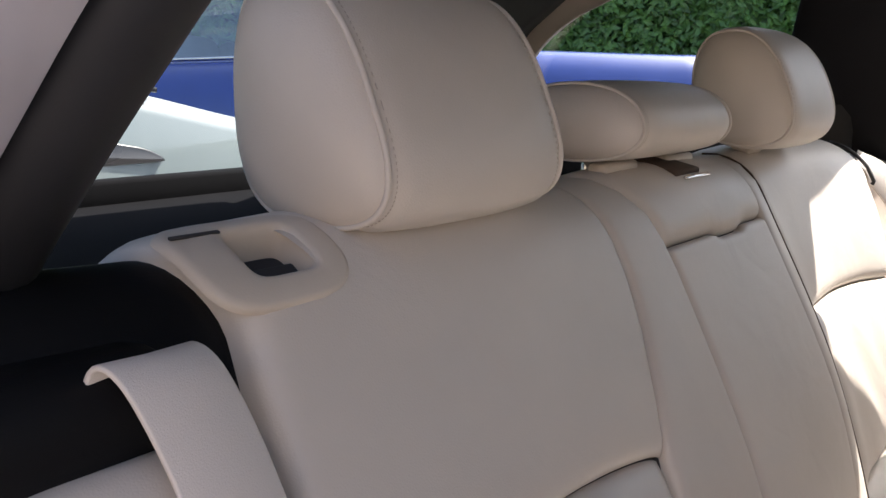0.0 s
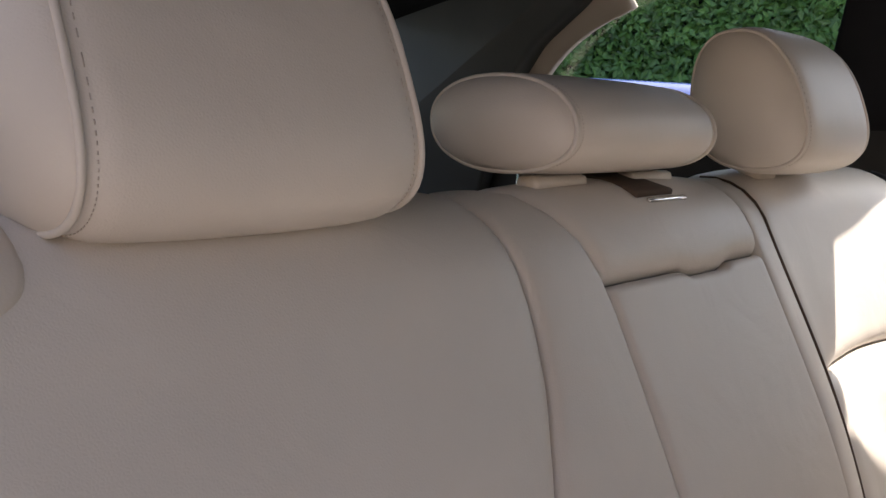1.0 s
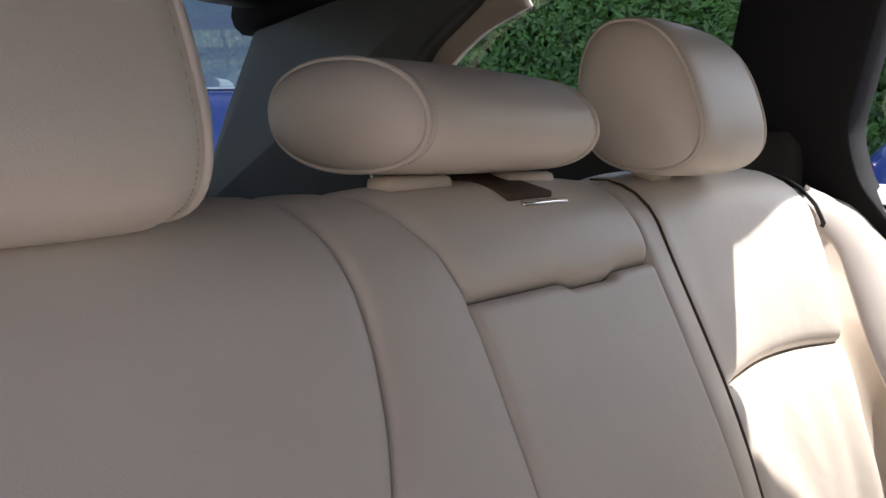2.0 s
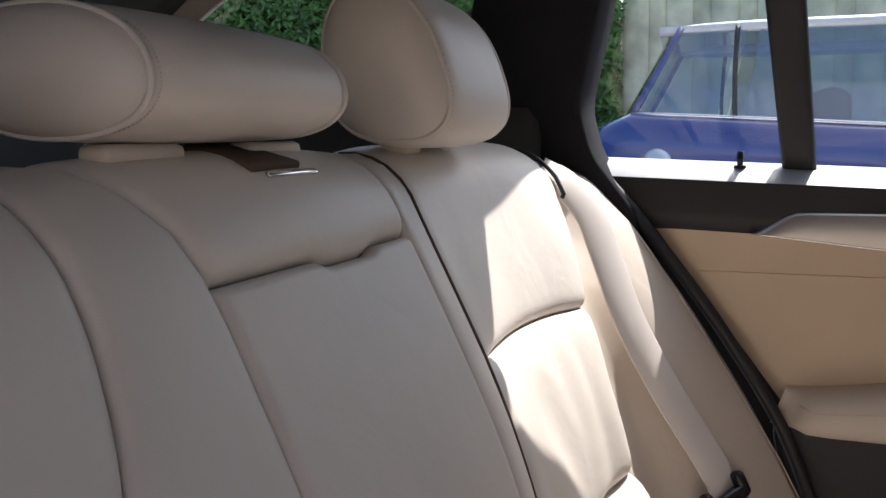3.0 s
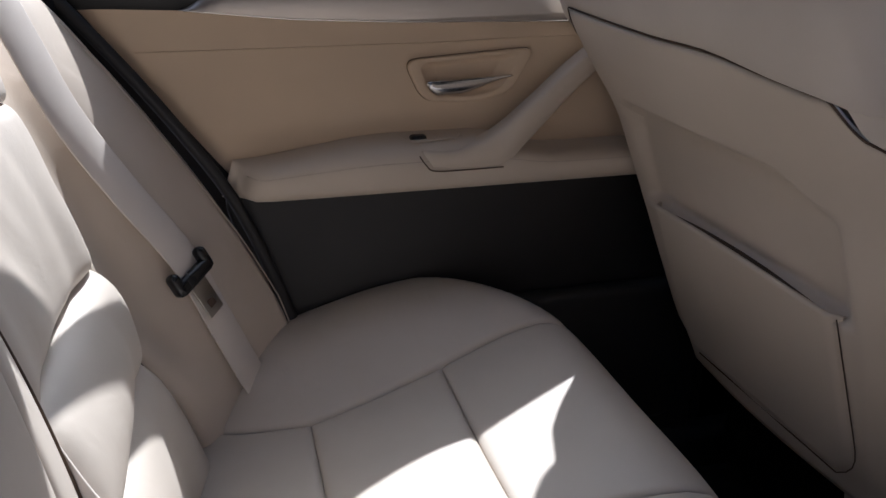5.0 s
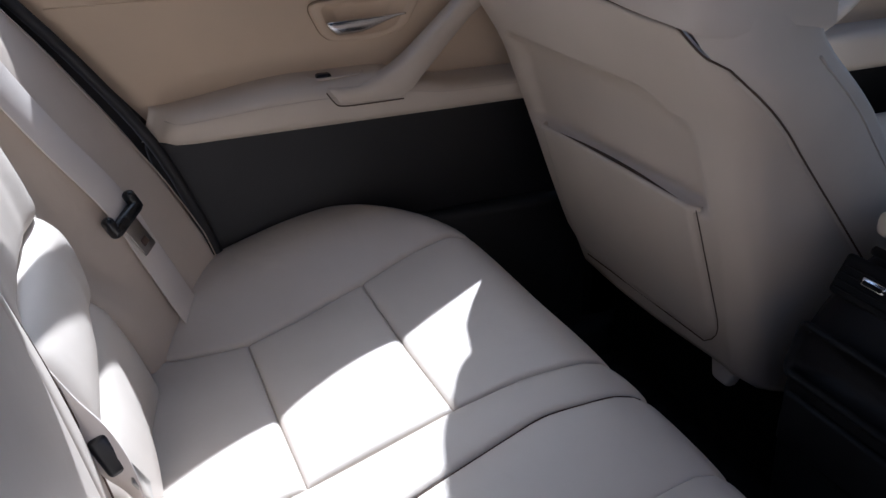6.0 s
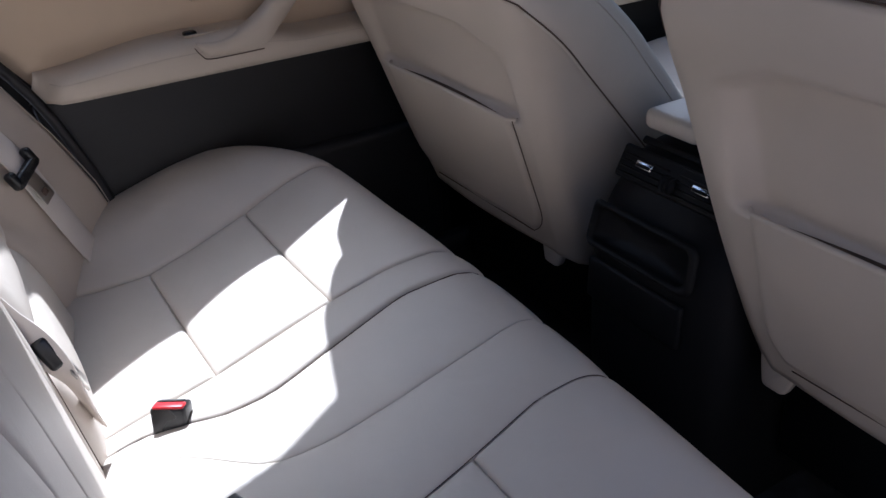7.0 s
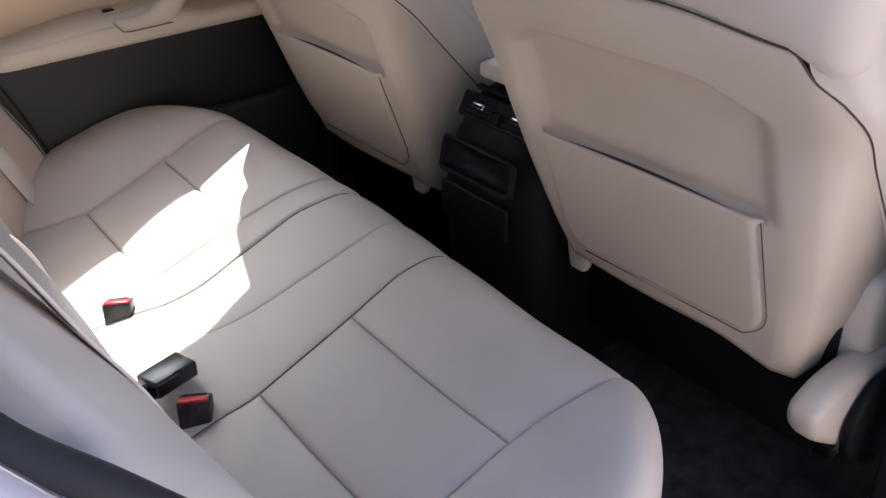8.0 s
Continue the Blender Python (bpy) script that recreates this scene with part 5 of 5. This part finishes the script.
def console():
    cx = -0.040
    c = thing("centre_console", "black centre console with rear air vents and a beige armrest lid", "console", (cx, -0.6, 0.25))
    rear_y = curve1((0.25, -0.300), (0.45, -0.287), (0.60, -0.287), (0.66, -0.303), (0.70, -0.325), (0.735, -0.345), (0.755, -0.366), (0.768, -0.40))
    half_w = curve1((0.25, 0.112), (0.50, 0.120), (0.60, 0.123), (0.66, 0.121), (0.70, 0.113), (0.735, 0.101), (0.755, 0.088), (0.768, 0.060))
    def body(u, w):
        z, hw = w, half_w(w)
        if abs(u) <= 1:
            return (cx + hw * u, rear_y(z) - 0.040 * abs(u) ** 3.5, z)
        return (cx + math.copysign(hw, u), rear_y(z) - 0.040 - 0.85 * (abs(u) - 1), z)
    bm, vv = grid_mesh(body, [-2, -1.5, -1.2, -1.06] + list(np.linspace(-1, 1, 21)) + [1.06, 1.2, 1.5, 2], [0.25, 0.35, 0.45, 0.52, 0.58, 0.62, 0.65, 0.68, 0.70, 0.715, 0.73, 0.74, 0.75, 0.758, 0.764, 0.768])
    bm.faces.new(vv[-1])
    part("housing", bm, CONSOLE, c, "black rounded console housing")
    def on_rear(x, z, lift, tilt, bm):
        bm.transform(Matrix.Translation((cx + x, rear_y(z) - 0.040 * abs(x / half_w(z)) ** 3.5 + lift, z)) @ Matrix.Rotation(radians(tilt), 4, "X"))
        return bm
    f = part("vent_frame", on_rear(0, 0.734, 0.003, 28, box(0, 0, 0, 0.186, 0.010, 0.044, 0.008, 3)), CONSOLE, c, "gloss black vent frame")
    for sx in (-1, 1):
        part("vent_mouth", on_rear(sx * 0.047, 0.734, 0.0075, 28, box(0, 0, 0, 0.080, 0.004, 0.034, 0.003)), SEAM, f)
        for k in (-0.0125, -0.0045, 0.0035, 0.0115):
            part("vent_slat", on_rear(sx * 0.047, 0.734, 0.010, 28, box(0, 0.001, k, 0.078, 0.008, 0.0024, 0.0008, 1)), CONSOLE, f)
        s = part("vent_slider", on_rear(sx * 0.047, 0.739, 0.014, 28, box(0, 0, 0, 0.028, 0.006, 0.0095, 0.0015)), CHROME, f, "silver vent slider")
        part("slider_grip", on_rear(sx * 0.047, 0.739, 0.0165, 28, box(0, 0, 0, 0.023, 0.004, 0.0045, 0.001, 1)), CONSOLE, s)
    for k in (-0.008, 0.0, 0.008):
        part("vent_wheel", on_rear(k * 0.9, 0.730, 0.006, 28, tube([(-0.003, 0, 0), (0.003, 0, 0)], 0.011, 14)), CONSOLE, f)
    part("trim_bar", on_rear(0, 0.757, 0.004, 45, box(0, 0, 0, 0.165, 0.008, 0.010, 0.003)), CONSOLE, c, "gloss black trim bar")
    # storage tray with a raised frame, and the flap line under it
    ring = rounded([(-0.088, -0.030), (0.088, -0.030), (0.084, 0.026), (-0.084, 0.026)], 0.014, 6)
    prof = [(1.06, 0.0), (1.055, 0.004), (1.0, 0.006), (0.95, 0.005), (0.92, -0.002), (0.90, -0.012), (0.05, -0.013)]
    bm, vv = grid_mesh(lambda i, w: (ring[i][0] * prof[w][0], prof[w][1] - 0.028 * abs(ring[i][0] * prof[w][0] / 0.123) ** 3.5, ring[i][1] * (1 + (prof[w][0] - 1) * 2.2 if prof[w][0] > 0.9 else prof[w][0])), range(len(ring)), range(7), close_u=True)
    bm.faces.new(vv[-1])
    part("storage_tray", on_rear(0, 0.667, 0.021, 14, bm), CONSOLE, c, "black storage tray")
    part("flap", on_rear(0, 0.585, 0.001, 2, box(0, 0, 0, 0.165, 0.010, 0.060, 0.005)), CONSOLE, c, "smooth black lower flap")
    for sx in (-0.047, 0.047):
        bm = box(cx + sx, -0.555, 0.782, 0.091, 0.36, 0.028, 0.010, 4)
        part("armrest_lid", bm, LEATHER, c, "beige leather armrest lid")
console()


# ---- near door opening ----
def near_frame():
    pts = spline([(-0.635, 0.54, 1.20), (-0.665, 0.545, 1.10), (-0.690, 0.515, 1.040), (-0.700, 0.475, 0.988), (-0.705, 0.43, 0.922), (-0.708, 0.37, 0.815), (-0.708, 0.31, 0.68), (-0.708, 0.25, 0.52), (-0.708, 0.18, 0.36)], 50)
    tagged(part("door_seal", tube([Vector(q) + Vector((-0.004, 0.004, -0.018)) for q in pts], 0.0195, 14), RUBBER), "black rubber seal round the open doorway", "door seal", kind="structure")
    tagged(part("door_frame", tube([Vector(q) + Vector((-0.066, 0.020, -0.016)) for q in pts], 0.035, 12), BODY), "silver grey painted edge of the open doorway", "door frame", kind="structure")
near_frame()


# ---- outside ----
def ground():
    bm, _ = grid_mesh(lambda u, w: (-900 + 1800 * u, -900 + 1800 * w, 0.0), np.linspace(0, 1, 30), np.linspace(0, 1, 30))
    tagged(part("ground", bm, PAVING), "pale grey concrete parking ground in sunlight", "ground", kind="structure")
ground()


# unseen wall, added to block low sky and bounce warm light through the doorway
def bounce_wall():
    bm = slab([(-9, 0), (7, 0), (7, 2.4), (-9, 2.4)], 0.25, "x", -3.9, 0.01)
    tagged(part("wall_bounce", bm, RENDER), "unseen buff rendered wall added to bounce warm sunlight", "garden wall", kind="structure")
bounce_wall()


def hedge():
    h = thing("hedge", "dense clipped green hedge in sunlight behind the cars", "hedge", (3, 5, 0))
    line = spline([(-6, 8.8, 0), (-2.5, 8.6, 0), (0.8, 8.0, 0), (3.4, 6.6, 0), (5.3, 4.8, 0), (6.2, 3.0, 0), (6.35, 1.45, 0)], 60)
    rng = random.Random(7)
    # plain sheet behind the leaves, coloured near black as the hedge's inner shade
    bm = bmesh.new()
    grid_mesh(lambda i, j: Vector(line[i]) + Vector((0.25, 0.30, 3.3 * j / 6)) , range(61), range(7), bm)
    part("inner_shade_sheet", bm, HEDGE_SHADE, h)
    verts, faces = [], []
    for k in range(90000):
        t = rng.random() ** 0.7
        i = min(int(t * 60), 59)
        f = t * 60 - i
        p = Vector(line[i]).lerp(Vector(line[i + 1]), f)
        d = (Vector(line[i + 1]) - Vector(line[i])).normalized()
        nrm = Vector((d.y, -d.x, 0))
        if nrm.dot(Vector((0, 0, 0)) - p) < 0:
            nrm = -nrm
        z = 0.3 + 3.0 * rng.random()
        lump = 0.12 * noise.noise(Vector((p.x * 1.6, p.y * 1.6, z * 1.8)))
        p = p + nrm * (rng.random() ** 0.5 * 0.22 + lump - 0.1) + Vector((0, 0, z))
        s = rng.uniform(0.028, 0.055)
        face_dir = (nrm + Vector((rng.uniform(-1, 1), rng.uniform(-1, 1), rng.uniform(-0.5, 1.4))) * 0.8).normalized()
        a = face_dir.cross(Vector((rng.uniform(-1, 1), rng.uniform(-1, 1), rng.uniform(-1, 1)))).normalized()
        b = face_dir.cross(a)
        n0 = len(verts)
        verts += [p - a * s, p + b * s * 0.45 + face_dir * s * 0.1, p + a * s, p - b * s * 0.45 + face_dir * s * 0.1]
        faces.append((n0, n0 + 1, n0 + 2, n0 + 3))
    me = bpy.data.meshes.new("leaves")
    me.from_pydata([tuple(v) for v in verts], [], faces)
    me.materials.append(LEAF)
    me.transform(Matrix.Translation((-3, -5, 0)))
    lv = new("leaves", me)
    lv.parent = h
    tagged(lv, kind="stuff")
hedge()


def fence():
    f = thing("fence", "weathered pale green timber fence panels", "fence", (6.4, 0, 0))
    rng = random.Random(3)
    y = 1.75
    k = 0
    while y > -5:
        w = 0.16
        part("board", box(6.4 + (0.024 if k % 2 else 0.0), y - w / 2, 1.15, 0.022, w + 0.03, 2.3 + rng.uniform(-0.01, 0.01), 0.004, 1), FENCE, f)
        y -= w
        k += 1
    for z in (0.4, 1.5):
        part("rail", box(6.45, -1.6, z, 0.05, 6.7, 0.08, 0.006, 1), FENCE, f)
    for yy in (1.7, 0.2, -1.7, -3.6):
        part("post", box(6.45, yy, 1.18, 0.09, 0.09, 2.36, 0.006, 1), FENCE, f)
fence()


def small_car(name, label, at, turn, paint, roof_paint, belt=1.17, top=1.47, length=3.7, width=1.68, wedge=0.0, recess=False, shoulder=False, tail=0.0, rear=(0.95, 0.84), roof_rear=0.93, taper=0.0, nose_drop=0.16):
    """A compact parked car; its nose points to -y before turning."""
    car = thing(name, label, "car", (0, 0, 0), group="parked cars")
    hl, hwid = length / 2, width / 2
    def side(yn):
        return hwid * (1 - 0.16 * abs(yn) ** 4)
    def top_z(yn):
        return belt - nose_drop * smooth(-0.35, -0.95, yn) - 0.03 * smooth(0.9, 1.0, yn)
    section = [(-1, 0.22), (-1.02, 0.45), (-1.03, 0.7), (-1.01, 0.95), (-0.985, 1.0)]
    if shoulder:
        section = [(-1, 0.22), (-1.02, 0.45), (-1.035, 0.70), (-1.03, 0.88), (-1.012, 0.945), (-0.98, 0.982), (-0.945, 1.0)]
    glass_x, lean = (0.945, 0.140) if shoulder else (0.985, 0.17)
    if nose_drop < 0.1:
        section = [(-1, 0.22), (-1.02, 0.45), (-1.035, 0.70), (-1.025, 0.80), (-0.99, 0.88), (-0.93, 0.94), (-0.86, 0.98), (-0.78, 1.0)]
        glass_x, lean = 0.78, 0.10
    nsec = len(section)
    def body(i, j):
        a = section[min(i, 2 * nsec - 1 - i)]
        sgn = 1 if i < nsec else -1
        yn = -1 + 2 * j / 36
        endz = smooth(0, 0.09, 1 - abs(yn))
        z = 0.22 + (top_z(yn) - 0.22) * (a[1] - 0.22) / 0.78 if a[1] > 0.22 else 0.22
        return (sgn * a[0] * side(yn) * (0.86 + 0.14 * endz), yn * hl + tail * smooth(0.6, 1.0, yn), z - 0.12 * (1 - endz) * (a[1] > 0.8))
    bm, vv = grid_mesh(body, range(2 * nsec), range(37))
    bm.faces.new(vv[0])
    bm.faces.new(vv[-1])
    made = [part("body", bm, paint, car)]
    # greenhouse
    ys = [(-0.30, -0.05), rear]
    def lift(y):
        return taper * (1.22 - max(y, 0.2))
    def house(u, w):
        yn = ys[0][0] + (ys[0][1] - ys[0][0]) * w + ((ys[1][0] + (ys[1][1] - ys[1][0]) * w) - (ys[0][0] + (ys[0][1] - ys[0][0]) * w)) * u
        return yn
    def wallp(sgn, u, w, out=0.0):
        yn = house(u, w)
        x = (side(yn) * glass_x - lean * w + out)
        return (sgn * x, yn * hl, belt - 0.005 + (top + lift(yn * hl) - 0.05 - belt) * w)
    for sgn in (-1, 1):
        for a, b in ((0.02, 0.80), (0.83, 0.985)):
            bm, _ = grid_mesh(lambda u, w: wallp(sgn, a + (b - a) * u, 0.03 + 0.92 * w), np.linspace(0, 1, 6), np.linspace(0, 1, 4))
            g = part("side_window", bm, GLASS_TINT, car)
            made.append(g)
        for a, a_top, wide, skin in ((0.0, 0.0, 0.025, GLOSSY), (0.815, 0.855 if shoulder else 0.815, 0.020 if shoulder else 0.028, GLOSSY), (0.995, 0.995, 0.025, paint if shoulder else GLOSSY)):
            pts = [wallp(sgn, a + (a_top - a) * w, w) for w in np.linspace(0, 1, 6)]
            made.append(part("window_pillar", ribbon(pts, lambda t: (0, 1, 0), wide, 0.016), skin, car))
        pts = [wallp(sgn, u, 0.02, 0.006) for u in np.linspace(0, 1, 20)]
        # thicker on shouldered cars, to stand in for sky reflected along the waist
        made.append(part("waist_strip", tube(pts, 0.009 if shoulder else 0.005, 6), CHROME, car, "bright waist strip"))
    for u0, nm in ((0.0, "windscreen"), (1.0, "rear_window")):
        bm, _ = grid_mesh(lambda u, w: (wallp(1, u0, w)[0] * (2 * u - 1), wallp(1, u0, w)[1] + (0.06 if u0 else -0.06) * (1 - (2 * u - 1) ** 2), wallp(1, u0, w)[2]), np.linspace(0, 1, 9), np.linspace(0, 1, 4))
        made.append(part(nm, bm, GLASS_TINT, car))
    def rf(u, w):
        yn = -0.06 + (roof_rear + 0.06) * w
        x = (side(yn) * glass_x - lean + 0.005) * (2 * u - 1)
        return (x, yn * hl, top + lift(yn * hl) - 0.045 + 0.045 * (1 - (2 * u - 1) ** 4) * (1 - (2 * w - 1) ** 6))
    bm, _ = grid_mesh(rf, np.linspace(0, 1, 15), np.linspace(0, 1, 20))
    r = bmesh.ops.extrude_face_region(bm, geom=bm.faces[:])
    for v in [g for g in r["geom"] if isinstance(g, bmesh.types.BMVert)]:
        v.co.z -= 0.035
    made.append(part("roof", bm, roof_paint, car, "white roof panel" if roof_paint is WHITE else ""))
    for sgn in (-1, 1):
        m = bmesh.new()
        bmesh.ops.create_uvsphere(m, u_segments=18, v_segments=12, radius=1, matrix=Matrix.Translation((sgn * (hwid + 0.09), (0.018 if wedge else -0.01) * hl, belt + (0.055 if wedge else -0.02))) @ Matrix.Diagonal((0.11, 0.150, 0.115, 1)))
        made.append(part("wing_mirror", m, roof_paint, car, "white wing mirror shell" if roof_paint is WHITE else ""))
        my, mz = (0.018 if wedge else -0.01) * hl, belt + (0.055 if wedge else -0.02)
        made.append(part("mirror_rim", tube([(sgn * (hwid + 0.09), my + k, mz) for k in (0.092, 0.110, 0.116, 0.120)], lambda t: 0.090 - 0.018 * t ** 3, 24), GLOSSY, car, "black mirror rim"))
        made.append(part("tail_lamp", box(sgn * (hwid * 0.74), hl * 0.982 + tail, belt - 0.22, 0.10, 0.06, 0.17, 0.025, 3), LAMP_RED, car, "red tail lamp"))
        for yw in (-0.66, 0.66):
            w = tube([(sgn * (hwid - 0.18), yw * hl, 0.30), (sgn * (hwid + 0.005), yw * hl, 0.30)], 0.30, 26)
            wheel = part("wheel", w, RUBBER, car)
            made.append(wheel)
            rim = part("rim", tube([(sgn * (hwid - 0.05), yw * hl, 0.30), (sgn * (hwid + 0.012), yw * hl, 0.30)], 0.20, 20), STEEL, wheel)
        for ysn in (-0.10, 0.42):
            made.append(part("seat", box(sgn * 0.36, ysn * hl + 0.12, belt - 0.16, 0.52, 0.14, 0.62, 0.06, 3), SEAT_GREY, car))
    cap = tube([(-side(0.86) * 1.03 - 0.002, 0.86 * hl, belt - (0.195 if shoulder else 0.165)), (-side(0.86) * 1.03 - 0.018, 0.86 * hl, belt - (0.195 if shoulder else 0.165))], 0.058, 20)
    made.append(part("fuel_cap", cap, CHROME, car, "chrome fuel filler cap"))
    if recess:
        # dark plate added in place of the dark band reflected in the car's side
        made.append(part("wing_dark_band", slab(rounded([(-0.30, 1.0), (-1.10, 1.01), (-1.02, 1.055), (-0.88, 1.082), (-0.30, 1.095)], 0.04), 0.03, "x", -0.868, 0.006), GLOSSY, car, "dark plate standing in for a reflected band on the wing"))
        made.append(part("bonnet_gap", tube([(-0.848, -0.10, 1.262), (-0.848, -0.60, 1.260), (-0.846, -0.90, 1.252), (-0.842, -1.08, 1.238)], 0.009, 8), GLOSSY, car, "dark bonnet gap"))
    shear = Matrix(((1, 0, 0, 0), (0, 1, 0, 0), (0, wedge, 1, 0), (0, 0, 0, 1)))
    for ob in made:
        ob.data.transform(shear)
    car.matrix_world = Matrix.Translation(at) @ Matrix.Rotation(turn, 4, "Z")
    return car

small_car("parked_car", "deep blue compact car with a white roof, parked alongside", (4.2, -0.75, 0.0), 0.10, BLUE, WHITE, belt=1.105, top=1.545, wedge=0.065, shoulder=True, tail=0.08, rear=(0.925, 0.82), roof_rear=0.865, taper=0.062)
small_car("parked_car", "blue car parked behind, seen through the rear windows", (3.05, 3.7, 0.0), 0.476, BLUE, BLUE, belt=1.43, top=1.97, length=4.0, width=1.7, shoulder=True, nose_drop=0.05)
small_car("parked_car", "pale grey green car parked close behind the tailgate", (-0.15, 3.55, 0.0), radians(90), GREY_GREEN, GREY_GREEN, belt=1.27, top=1.70, length=3.7, width=1.7, recess=True)
